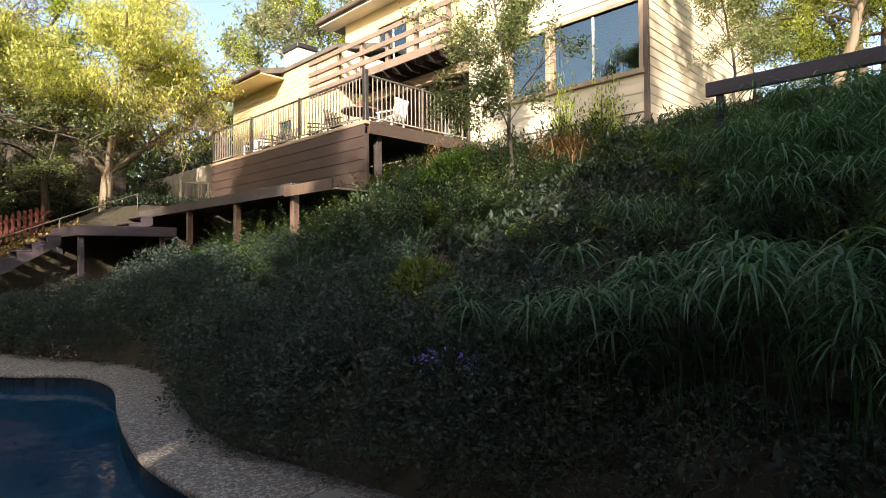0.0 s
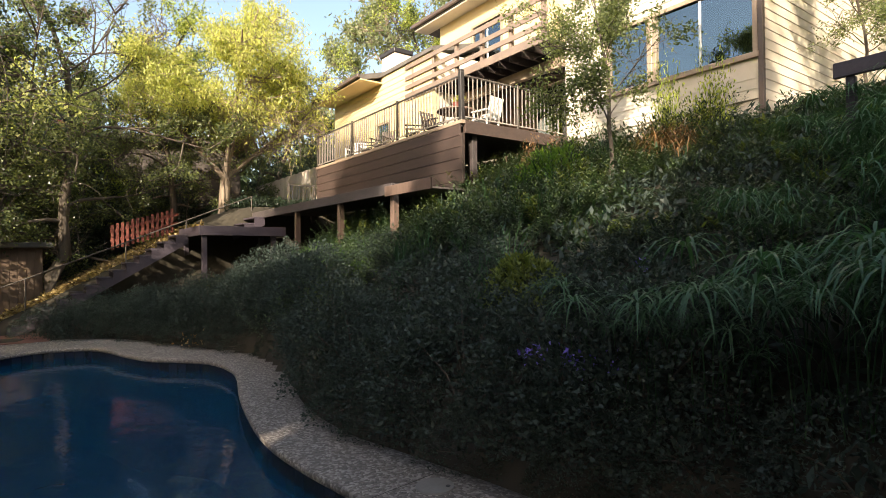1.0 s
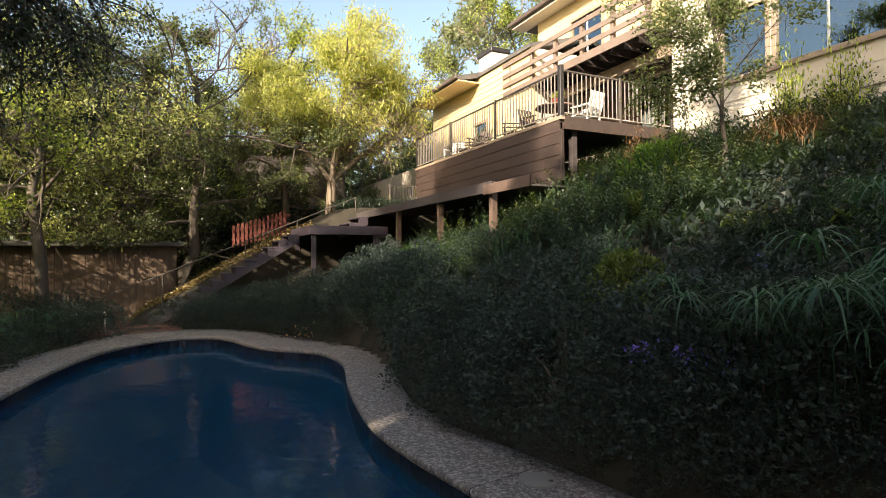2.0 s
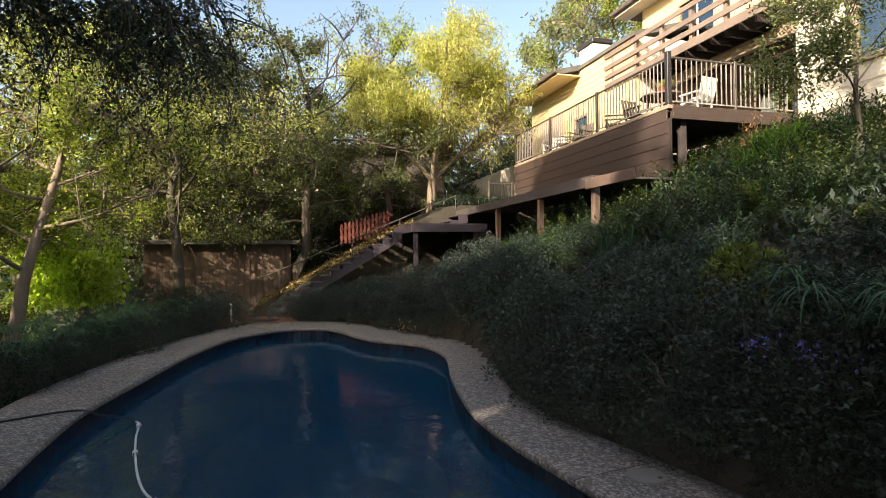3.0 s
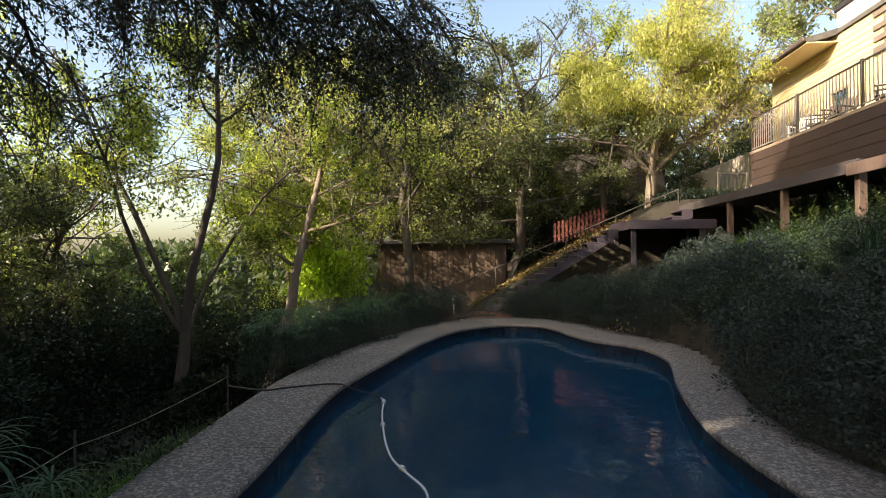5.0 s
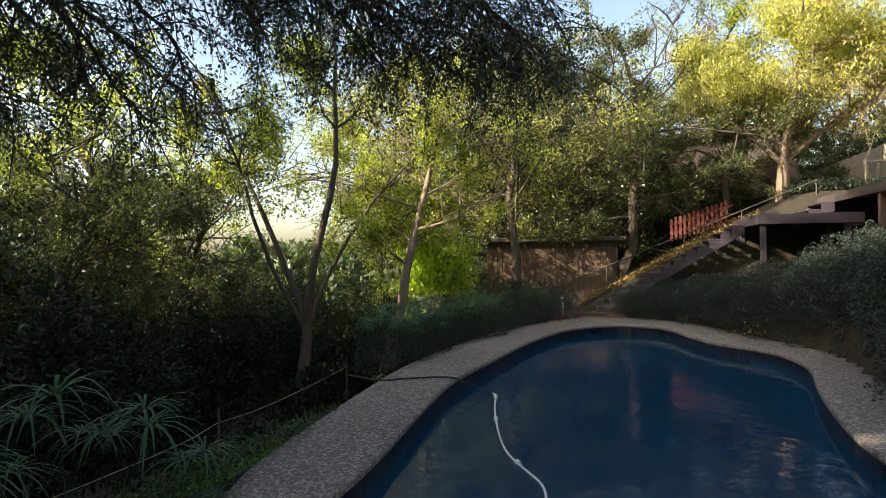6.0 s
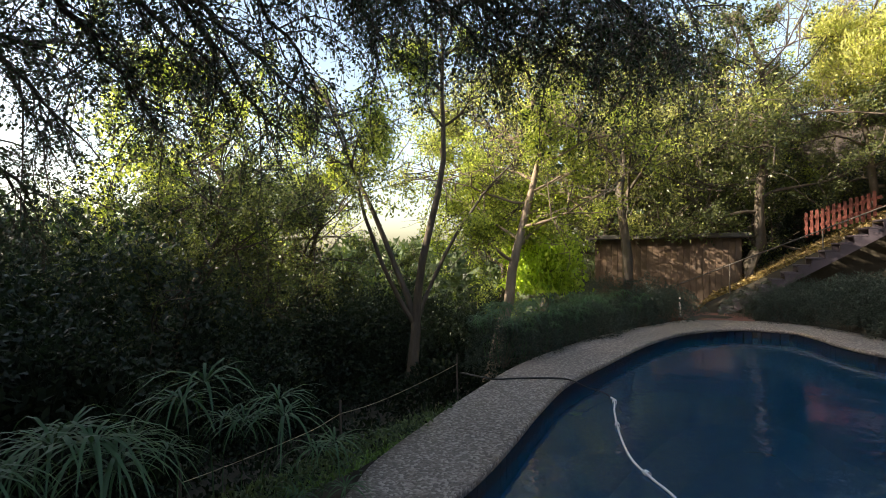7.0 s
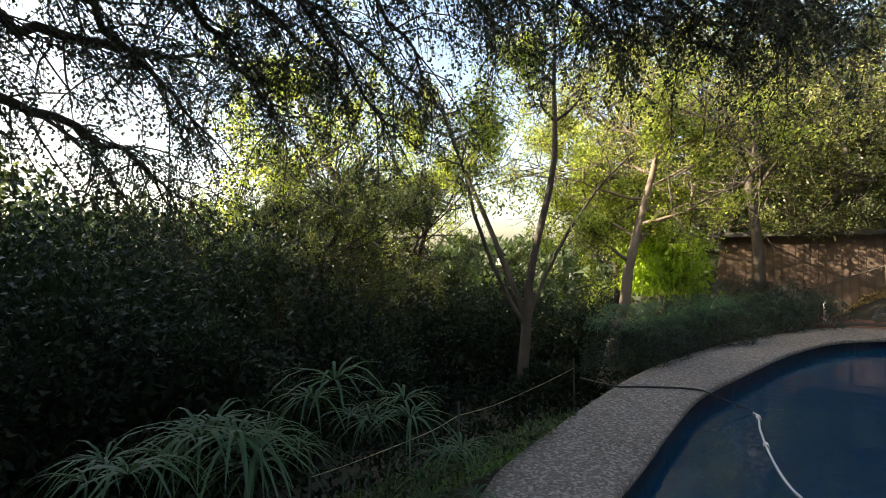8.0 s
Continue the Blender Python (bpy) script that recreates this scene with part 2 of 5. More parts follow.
def leaves(name, p, d, length, width, mat, rng, cup=0.25, sides=4):
    """Pointed leaves at p along d, each with a fold of its own; far ones have three sides."""
    n = len(p)
    d = unit(d)
    s = unit(np.cross(d, rng.normal(size=(n, 3))))
    up = np.cross(s, d)
    L, W = (length * rng.uniform(0.6, 1.2, n))[:, None], (width * rng.uniform(0.7, 1.2, n))[:, None]
    if sides == 3:
        v = np.stack([p, p + d * L * 0.45 + s * W * 0.75, p + d * L - s * W * 0.2], 1).reshape(-1, 3)
        return mesh_np(name, v, np.arange(3 * n).reshape(n, 3), mat)
    v = np.stack([p, p + d * L * 0.5 + s * W * 0.5 + up * W * cup, p + d * L, p + d * L * 0.5 - s * W * 0.5 + up * W * cup], 1).reshape(-1, 3)
    return mesh_np(name, v, np.arange(4 * n).reshape(n, 4), mat)


def blades(p, d, length, width, droop, rng, k=4):
    """Strap blades that start along d and bend down; returns vertices and quads."""
    n = len(p)
    d = unit(d)
    flat = d * [1, 1, 0]
    side = unit(np.cross(d, [0, 0, 1.0]) + 1e-4 * rng.normal(size=(n, 3)))
    rows = []
    pos, cur = p.copy(), d.copy()
    L = np.broadcast_to(np.asarray(length), (n,))[:, None]
    W = np.broadcast_to(np.asarray(width), (n,))[:, None]
    dr = np.broadcast_to(np.asarray(droop), (n,))[:, None]
    for i in range(k + 1):
        w = W * (1 - (i / k) ** 2 * 0.92) * 0.5
        rows.append(pos - side * w)
        rows.append(pos + side * w)
        pos = pos + cur * L / k
        cur = unit(cur + np.array([0, 0, -1.0]) * dr / k)
    v = np.stack(rows, 1).reshape(-1, 3)
    base = (np.arange(n) * 2 * (k + 1))[:, None, None]
    i = np.arange(k)[None, :, None] * 2
    q = base + i + np.array([0, 1, 3, 2])[None, None, :]
    return v, q.reshape(-1, 4)


def tubes(paths, sides=5, thin=None):
    """Tapering tubes along (points, radii) pairs; returns vertices and quads."""
    vs, qs, off, most = [], [], 0, sides
    for pts, rad in paths:
        sides = 3 if thin and rad[0] < thin else most
        a = np.arange(sides) * 2 * np.pi / sides
        pts, rad = np.asarray(pts, float), np.asarray(rad, float)
        t = unit(np.gradient(pts, axis=0))
        ref = np.where(np.abs(t[:, 2:3]) > 0.9, [[1.0, 0, 0]], [[0, 0, 1.0]])
        s = unit(np.cross(t, ref))
        u = np.cross(s, t)
        ring = pts[:, None] + rad[:, None, None] * (np.cos(a)[None, :, None] * s[:, None] + np.sin(a)[None, :, None] * u[:, None])
        vs.append(ring.reshape(-1, 3))
        n = len(pts)
        i, j = np.meshgrid(np.arange(n - 1), np.arange(sides), indexing="ij")
        q = np.stack([i * sides + j, i * sides + (j + 1) % sides, (i + 1) * sides + (j + 1) % sides, (i + 1) * sides + j], -1).reshape(-1, 4)
        qs.append(q + off)
        off += n * sides
    return np.concatenate(vs), np.concatenate(qs)


def tube_mesh(name, pts, r, mat, sides=8):
    pts = np.asarray(pts, float)
    v, q = tubes([(pts, np.full(len(pts), r))], sides)
    return mesh_np(name, v, q, mat, True)


def spline(points, per=8, closed=True):
    """Catmull-Rom through plan points."""
    p = np.asarray(points, float)
    n = len(p)
    out = []
    for i in range(n if closed else n - 1):
        a, b, c, d = (p[(i + k) % n] if closed else p[min(max(i + k, 0), n - 1)] for k in (-1, 0, 1, 2))
        for t in np.arange(per) / per:
            out.append(0.5 * (2 * b + (c - a) * t + (2 * a - 5 * b + 4 * c - d) * t * t + (3 * b - a - 3 * c + d) * t ** 3))
    if not closed:
        out.append(p[-1])
    return np.array(out)


HOUSE = pose(-2.02, 12.87, 0, 0, 0, -44.5)
HA = radians(-44.5)


def to_house(x, y):
    x, y = np.asarray(x) + 2.02, np.asarray(y) - 12.87
    return math.cos(HA) * x + math.sin(HA) * y, -math.sin(HA) * x + math.cos(HA) * y


def from_house(x, y):
    return math.cos(HA) * x - math.sin(HA) * y - 2.02, math.sin(HA) * x + math.cos(HA) * y + 12.87


INNER = spline([(-1.7, 4.77), (-2.5, 5.38), (-3.1, 5.95), (-3.7, 6.72), (-4.3, 7.6), (-4.85, 8.5), (-5.3, 9.05), (-5.9, 9.5), (-6.5, 9.6), (-7.1, 9.62), (-7.9, 9.95), (-8.6, 10.35), (-9.2, 10.5),
                (-9.8, 10.1), (-9.95, 9.4), (-9.75, 8.4), (-8.9, 6.9), (-7.65, 5.2), (-6.8, 4.1), (-5.9, 3.25), (-5.0, 2.48), (-4.42, 1.95), (-3.6, 1.1), (-2.3, 0.1), (-0.8, -0.45), (0.5, -0.1), (1.3, 1.1), (1.1, 2.4), (0.2, 3.4), (-0.8, 4.1)], 6)
OUTER = spline([(-0.7, 5.1), (-1.55, 5.7), (-2.4, 6.25), (-3.2, 7.2), (-3.75, 8.1), (-4.3, 9.0), (-4.95, 9.9), (-6.1, 10.62), (-7.0, 10.8), (-8.4, 11.4), (-9.9, 11.75), (-11.1, 11.1), (-11.5, 9.9), (-11.1, 9.0),
                (-10.0, 6.6), (-8.45, 4.48), (-7.3, 3.25), (-6.5, 2.55), (-5.6, 1.8), (-5.1, 1.36), (-4.8, 1.1), (-4.4, 0.98), (-3.6, 0.1), (-2.3, -1.1), (-0.3, -1.6), (1.4, -1.1), (2.4, 0.4), (2.4, 2.2), (1.6, 3.4), (0.5, 4.3)], 6)


def inside(px, py, poly):
    px, py = np.asarray(px, float), np.asarray(py, float)
    c = np.zeros(px.shape, bool)
    a, b = poly, np.roll(poly, -1, 0)
    for (x0, y0), (x1, y1) in zip(a, b):
        if y0 != y1:
            c ^= ((y0 > py) != (y1 > py)) & (px < (x1 - x0) * (py - y0) / (y1 - y0) + x0)
    return c


def ground_z(x, y):
    """The hill up to the house, the flat round the pool, the gully beyond it."""
    x, y = np.asarray(x, float), np.asarray(y, float)
    lx, ly = to_house(x, y)
    foot = np.interp(lx, [-14, -6.2, -4.6, -3.0, 6.5, 12], [-8.0, -7.6, -6.4, -4.9, -4.5, -4.8])
    t = np.clip((ly - foot) / (3.4 - foot), 0, 1)
    z = 4.25 * (0.25 * np.clip(t * 5, 0, 1) * 0.55 + 0.8625 * t)
    low = np.clip((-lx - 2.8) / 2.2, 0, 1)
    z = z * (1 - low) + low * 3.6 * t ** 1.5
    side = np.clip(-lx - 6.7, 0, 1)
    z = z * (1 - side) + side * np.clip(0.53 * (ly + 8.6), 0, 3.3)
    z += np.clip(ly - 3.4, 0, 40) * 0.12
    far = np.clip((-lx - 12) / 10, 0, 1)
    z = z * (1 - 0.3 * far)
    d = (x + 5.05) * -0.8 + (y - 1.2) * -0.6
    drop = np.where(d > 0, -2.6 * (1 - np.exp(-d / 5.0)) - 0.05, 0)
    z = np.where(d > 0, np.minimum(z, 1.0) * np.clip(1 - d / 3, 0, 1) + drop, z)
    return z

# ---- ground, pool, water ----
gx = np.concatenate([[-1500, -700, -300, -150, -90, -60, -45, -36, -30, -27], np.arange(-25, 13.01, 0.25), [14, 16, 19, 24, 32, 45, 70, 120, 300, 700, 1500]])
gy = np.concatenate([[-1500, -700, -300, -150, -90, -60, -45, -32, -24, -19, -16], np.arange(-14, 22.01, 0.25), [24, 27, 32, 40, 55, 80, 140, 300, 700, 1500]])
X, Y = np.meshgrid(gx, gy, indexing="ij")
Z = ground_z(X, Y)
rough = np.array([[noise.noise((a * 0.9, b * 0.9, 0)) for b in gy] for a in gx])
Z += 0.07 * rough * ~inside(X, Y, OUTER)
Z[inside(X, Y, OUTER)] = -0.3


def strip(a, b, za, zb, flip=False):
    """A closed band between two rings of equal count."""
    n = len(a)
    v = np.concatenate([np.c_[a, np.full(n, za)], np.c_[b, np.full(n, zb)]])
    i = np.arange(n)
    j = (i + 1) % n
    q = np.stack([i, j, n + j, n + i], 1)
    return v, q[:, ::-1] if flip else q


def resample(ring, n):
    closed = np.vstack([ring, ring[:1]])
    s = np.r_[0, np.cumsum(np.linalg.norm(np.diff(closed, axis=0), axis=1))]
    u = np.linspace(0, s[-1], n, endpoint=False)
    return np.stack([np.interp(u, s, closed[:, 0]), np.interp(u, s, closed[:, 1])], 1)


def offset(ring, d):
    t = unit(np.roll(ring, -1, 0) - np.roll(ring, 1, 0))
    return ring + d * np.stack([t[:, 1], -t[:, 0]], 1)


NR = 240
RIN = resample(INNER, NR)
area = 0.5 * np.sum(RIN[:, 0] * np.roll(RIN[:, 1], -1) - np.roll(RIN[:, 0], -1) * RIN[:, 1])
OUTWARD = 1 if area > 0 else -1
RIN = offset(RIN, OUTWARD * 0.05)

Z[inside(X, Y, offset(resample(INNER, 240), OUTWARD * 0.38))] = -3.2
i, j = np.meshgrid(np.arange(len(gx) - 1), np.arange(len(gy) - 1), indexing="ij")
k = i * len(gy) + j
ground = part("ground", mesh_np("ground", np.stack([X, Y, Z], -1).reshape(-1, 3), np.stack([k, k + len(gy), k + len(gy) + 1, k + 1], -1).reshape(-1, 4), M_SOIL, True))
tagged(ground, "dark earth hillside with leaf litter round the pool", "ground", kind="structure")


def join(pieces):
    vs, qs, off = [], [], 0
    for v, q in pieces:
        vs.append(v)
        qs.append(q + off)
        off += len(v)
    return np.concatenate(vs), np.concatenate(qs)


def outer_for(ring):
    """For each point of the inner ring, the nearest way to the outer edge along its normal."""
    t = unit(np.roll(ring, -3, 0) - np.roll(ring, 3, 0))
    nrm = OUTWARD * np.stack([t[:, 1], -t[:, 0]], 1)
    out = []
    for p, d in zip(ring, nrm):
        best = None
        for s in np.arange(0.3, 3.0, 0.05):
            q = p + d * s
            if not inside(q[0], q[1], OUTER):
                best = q
                break
        out.append(best if best is not None else p + d)
    out = np.array(out)
    for _ in range(6):
        out = 0.25 * np.roll(out, 1, 0) + 0.5 * out + 0.25 * np.roll(out, -1, 0)
    return out


ROUT = outer_for(RIN)
pool = thing("swimming_pool", "kidney-shaped swimming pool with dark blue plaster, full of water", "pool")
v, q = join([strip(offset(RIN, OUTWARD * 0.06), RIN, -0.3, -2.0), strip(RIN, offset(RIN, -OUTWARD * 0.6), -2.0, -2.4)])
part("pool_wall", mesh_np("pool_wall", v, q, M_PLASTER, True), None, pool)
floor_ring = offset(RIN, -OUTWARD * 0.6)
bm = bmesh.new()
bm.faces.new([bm.verts.new((*p, -2.4)) for p in resample(floor_ring, 80)])
bmesh.ops.triangulate(bm, faces=bm.faces[:])
part("pool_floor", bm, M_PLASTER, pool)
bm = bmesh.new()
bm.faces.new([bm.verts.new((*p, -0.2)) for p in offset(RIN, OUTWARD * 0.05)])
bmesh.ops.triangulate(bm, faces=bm.faces[:])
bmesh.ops.recalc_face_normals(bm, faces=bm.faces[:])
if bm.faces[:][0].normal.z < 0:
    bmesh.ops.reverse_faces(bm, faces=bm.faces[:])
water = part("water", bm, M_WATER)
tagged(water, "still dark blue pool water with faint ripples", "water", kind="structure")
water.visible_shadow = False

# the pebble deck round the pool, cast in bays between control joints
deck = thing("pool_deck", "exposed-aggregate concrete deck with a rounded lip round the pool", "pavement", kind="structure")
JOINTS = 15
cut = [round(a * NR / JOINTS) for a in range(JOINTS + 1)]
for a, b in zip(cut[:-1], cut[1:]):
    ids = np.arange(a, b + 1) % NR
    f = np.linspace(0, 1, 6)
    rows = [np.c_[0.98 * RIN[ids] + 0.02 * ROUT[ids], np.full(len(ids), -0.072)], np.c_[RIN[ids], np.full(len(ids), -0.06)], np.c_[RIN[ids], np.full(len(ids), -0.014)],
            np.c_[0.985 * RIN[ids] + 0.015 * ROUT[ids], np.full(len(ids), 0.0)]]
    for s in np.linspace(0.25, 1, 4):
        rows.append(np.c_[(1 - s) * RIN[ids] + s * ROUT[ids], np.full(len(ids), 0.005 * s)])
    rows.append(np.c_[ROUT[ids], np.full(len(ids), -0.25)])
    r = np.stack(rows, 0)
    gap = 0.006 / max(0.2, np.linalg.norm(RIN[ids[1]] - RIN[ids[0]]))
    r[:, 0] += (r[:, 1] - r[:, 0]) * gap
    r[:, -1] += (r[:, -2] - r[:, -1]) * gap
    m, n = r.shape[:2]
    i, j = np.meshgrid(np.arange(m - 1), np.arange(n - 1), indexing="ij")
    k = i * n + j
    q = np.stack([k, k + 1, k + n + 1, k + n], -1).reshape(-1, 4)
    part("bay", mesh_np("bay", r.reshape(-1, 3), q if OUTWARD < 0 else q[:, ::-1], M_AGG), None, deck)
part("joint_bed", mesh_np("joint_bed", *strip(offset(RIN, OUTWARD * 0.02), ROUT, -0.02, -0.02), M_SOIL), None, deck)

# waterline tiles
per = np.linalg.norm(np.roll(RIN, -1, 0) - RIN, axis=1).sum()
TILES = 200
spots, step = resample(RIN, TILES), per / TILES
face = part("tile", box(-step / 2 + 0.003, -0.012, -0.36, step / 2 - 0.003, 0.012, -0.072, 0.004), M_TILE, pool).data
ahead = np.roll(spots, -1, 0) - np.roll(spots, 1, 0)
for k in range(TILES):
    ob = part("tile", face, None, pool) if k else pool.children[-1]
    n = OUTWARD * unit(np.array([ahead[k][1], -ahead[k][0]]))
    ob.matrix_local = pose(spots[k][0] + n[0] * 0.03, spots[k][1] + n[1] * 0.03, 0, 0, 0, math.degrees(math.atan2(ahead[k][1], ahead[k][0])))

# ---- house ----
house = thing("house", "cream two-storey house with lap siding and brown trim", "house", HOUSE)


def siding(parent, x0, x1, y, z0, z1, step=0.19, along="x", face=-1, holes=(), mat=M_SIDING):
    """Lap boards on one wall, each tipped out at its foot, cut round the openings."""
    made = {}
    z = z0
    while z < z1 - 0.02:
        h = min(step, z1 - z)
        spans = [(x0, x1)]
        for a, b, c, d in holes:
            if z + h > c + 0.01 and z < d - 0.01:
                spans = [s for p, r in spans for s in ((p, min(r, a)), (max(p, b), r)) if s[1] - s[0] > 0.02]
        for a, b in spans:
            key = (round(b - a, 3), round(h, 3))
            if key not in made:
                w = b - a
                o, i0 = 0.02, 0.006
                if along == "x":
                    v = [(0, face * o, 0), (w, face * o, 0), (w, face * i0, h), (0, face * i0, h), (0, 0, 0), (w, 0, 0)]
                else:
                    v = [(face * o, 0, 0), (face * o, w, 0), (face * i0, w, h), (face * i0, 0, h), (0, 0, 0), (0, w, 0)]
                me = bpy.data.meshes.new("siding_board")
                flip = (along == "x") == (face < 0)
                fs = [(0, 1, 2, 3), (4, 5, 1, 0)]
                me.from_pydata(v, [], fs if flip else [f[::-1] for f in fs])
                me.materials.append(mat)
                made[key] = me
            ob = part("siding_board", made[key], None, parent)
            ob.location = (a, y, z) if along == "x" else (y, a, z)
        z += h


# wing with the big windows
WIN = [(2.56, 4.56, 5.47, 6.85), (1.36, 2.34, 5.47, 6.85)]


def wall_with_holes(x0, x1, y0, y1, z0, z1, holes, mat, parent, name="wall"):
    """A thick wall along x, built of blocks round its openings."""
    bm = bmesh.new()
    xs = sorted({x0, x1, *[h[0] for h in holes], *[h[1] for h in holes]})
    for a, b in zip(xs[:-1], xs[1:]):
        cuts = sorted((h[2], h[3]) for h in holes if h[0] <= a + 1e-6 and h[1] >= b - 1e-6)
        z = z0
        for c, d in cuts:
            if c > z:
                box(a, y0, z, b, y1, c, 0, bm)
            z = d
        if z < z1:
            box(a, y0, z, b, y1, z1, 0, bm)
    return part(name, bm, mat, parent)


wall_with_holes(0.0, 4.7, 3.4, 3.55, 4.6, 10.2, WIN, M_SIDING, house)
part("wall", box(4.55, 3.55, 4.6, 4.7, 10.5, 10.2, 0), M_SIDING, house)
part("wall", box(0.0, 3.55, 4.6, 0.15, 6.0, 10.2, 0), M_SIDING, house)
part("foundation", box(-0.0, 3.42, 3.2, 4.68, 10.5, 4.598, 0.01), M_CONCRETE, house, "bare concrete foundation")
part("corner_trim", box(4.66, 3.36, 4.0, 4.75, 3.46, 10.2), M_TRIM, house, "brown corner post")
part("roof", box(-0.4, 2.7, 10.2, 5.3, 11, 10.45, 0.02), M_SHINGLE, house)
# backing panels carry the rooms' darkness in their colour
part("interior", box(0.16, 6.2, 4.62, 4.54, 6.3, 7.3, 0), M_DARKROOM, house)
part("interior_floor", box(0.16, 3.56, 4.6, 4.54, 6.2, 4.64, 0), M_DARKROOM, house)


def window(parent, x0, x1, z0, z1, y, bars=(), w=0.07):
    win = part("window", box(x0 - 0.09, y - 0.05, z1, x1 + 0.09, y + 0.06, z1 + 0.09), M_TAN, parent, "window with tan timber frame")
    for a, b in ((x0 - 0.09, x0), (x1, x1 + 0.09)):
        part("frame", box(a, y - 0.05, z0, b, y + 0.06, z1 - 0.002), M_TAN, win)
    part("sill", box(x0 - 0.12, y - 0.09, z0 - 0.11, x1 + 0.12, y + 0.08, z0 - 0.002), M_TAN, win)
    for k, b in enumerate(bars):
        part("mullion", box(b - 0.025, y + 0.0, z0 + 0.002, b + 0.025, y + 0.05, z1 - 0.004), M_WHITE, win)
    edges = [x0, *bars, x1]
    for a, b in zip(edges[:-1], edges[1:]):
        p = part("pane", box(a + 0.026, y + 0.02, z0 + 0.003, b - 0.026, y + 0.026, z1 - 0.005, 0), M_GLASS, win)
        p.visible_shadow = False
    return win


window(house, *WIN[0], 3.42, (3.52,))
window(house, *WIN[1], 3.42)
# recessed wall behind the deck, with the glass door
DOOR = [(-2.6, -0.9, 4.68, 6.75)]
wall_with_holes(-4.4, 0.0, 5.0, 5.15, 4.6, 10.2, DOOR, M_POST, house)
window(house, -2.6, -0.9, 4.68, 6.75, 5.02, (-1.75,))
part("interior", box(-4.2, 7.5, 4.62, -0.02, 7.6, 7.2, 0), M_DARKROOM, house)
# lower wing to the side, with a high eave
LOWDOOR = [(-7.95, -7.15, 4.68, 6.38), (-10.4, -9.3, 5.0, 6.0)]
wall_with_holes(-11.5, -4.4, 2.45, 2.6, 3.6, 8.06, LOWDOOR, M_CREAM, house)
part("wall", box(-11.5, 2.6, 3.6, -11.35, 8.0, 8.06, 0), M_SIDING, house)
part("wall", box(-4.55, 2.6, 4.6, -4.4, 5.0, 8.06, 0), M_SIDING, house)
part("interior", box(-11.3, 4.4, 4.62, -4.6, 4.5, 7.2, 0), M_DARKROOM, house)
window(house, -7.95, -7.15, 4.68, 6.38, 2.47)
window(house, -10.4, -9.3, 5.0, 6.0, 2.47, (-9.85,))


def lean_roof(x0, x1, y0, z0, y1, z1, thick):
    bm = bmesh.new()
    prof = [(y0, z0), (y0, z0 + thick), (y1, z1 + thick), (y1, z1), (y0 + 0.2, z0)]
    a = [bm.verts.new((x0, y, z)) for y, z in prof]
    b = [bm.verts.new((x1, y, z)) for y, z in prof]
    bm.faces.new(a[::-1])
    bm.faces.new(b)
    for p in range(5):
        bm.faces.new((a[p], a[(p + 1) % 5], b[(p + 1) % 5], b[p]))
    bmesh.ops.recalc_face_normals(bm, faces=bm.faces[:])
    return bm


roof = part("roof", lean_roof(-11.6, -7.55, 1.55, 7.88, 6.5, 9.2, 0.13), M_SHINGLE, house)
part("gutter", box(-11.6, 1.44, 7.9, -7.55, 1.55, 8.03, 0.02), M_TRIM, roof, "dark gutter")
part("soffit", box(-11.55, 1.56, 7.83, -7.56, 2.44, 7.875, 0.004), M_CREAM, roof)
part("roof", lean_roof(-7.545, -4.4, 2.38, 8.07, 6.5, 9.17, 0.12), M_SHINGLE, house)
part("chimney", box(-10.5, 4.1, 8.4, -9.45, 4.9, 9.9, 0.03), M_PALE, house, "pale stucco chimney")
part("chimney_cap", box(-10.56, 4.04, 9.9, -9.39, 4.96, 10.08, 0.02), M_RAILDARK, house)
# upper storey behind the balcony
wall_with_holes(-6.9, 0.0, 4.5, 4.65, 7.12, 10.2, [(-5.0, -3.6, 7.4, 9.4)], M_CREAM, house)
window(house, -5.0, -3.6, 7.4, 9.4, 4.52, (-4.3,))
part("roof", box(-7.75, 3.9, 10.1, 0.0, 11.0, 10.32, 0.02), M_SHINGLE, house)
part("soffit", box(-7.7, 3.92, 10.06, -0.02, 4.49, 10.097, 0.004), M_SIDING, house)
part("gutter", box(-7.8, 3.8, 10.16, -0.4, 3.9, 10.3, 0.02), M_TRIM, house, "dark gutter")
# balcony
balcony = part("balcony", box(-5.9, 2.55, 7.0, 0.0, 4.5, 7.12, 0.01), M_DECK, house, "timber balcony with four board rails")
for z0, z1 in ((6.84, 7.06), (7.2, 7.34), (7.5, 7.64), (7.86, 8.0)):
    part("rail_board", box(-6.0, 2.38, z0, 0.35, 2.42, z1), M_RAILWOOD, balcony)
for x in np.arange(-5.6, 0.3, 1.15):
    part("post", box(x - 0.05, 2.425, 6.9, x + 0.05, 2.54, 8.0), M_RAILWOOD, balcony)
for x in np.arange(-5.7, 0, 0.45):
    part("joist", box(x - 0.025, 2.62, 6.8, x + 0.025, 4.48, 6.99, 0), M_DECK, balcony)
part("header_beam", box(-4.9, 3.3, 6.5, -0.002, 3.42, 6.78), M_TAN, balcony, "tan header beam")
siding(house, 0.02, 4.61, 3.398, 4.6, 10.2, holes=[(a - 0.1, b + 0.1, c - 0.12, d + 0.1) for a, b, c, d in WIN])
siding(house, 3.47, 10.5, 4.702, 4.4, 10.2, along="y", face=1)
siding(house, -11.5, -4.4, 2.448, 4.2, 7.86, holes=[(a - 0.1, b + 0.1, c - 0.12, d + 0.1) for a, b, c, d in LOWDOOR], mat=M_CREAM)

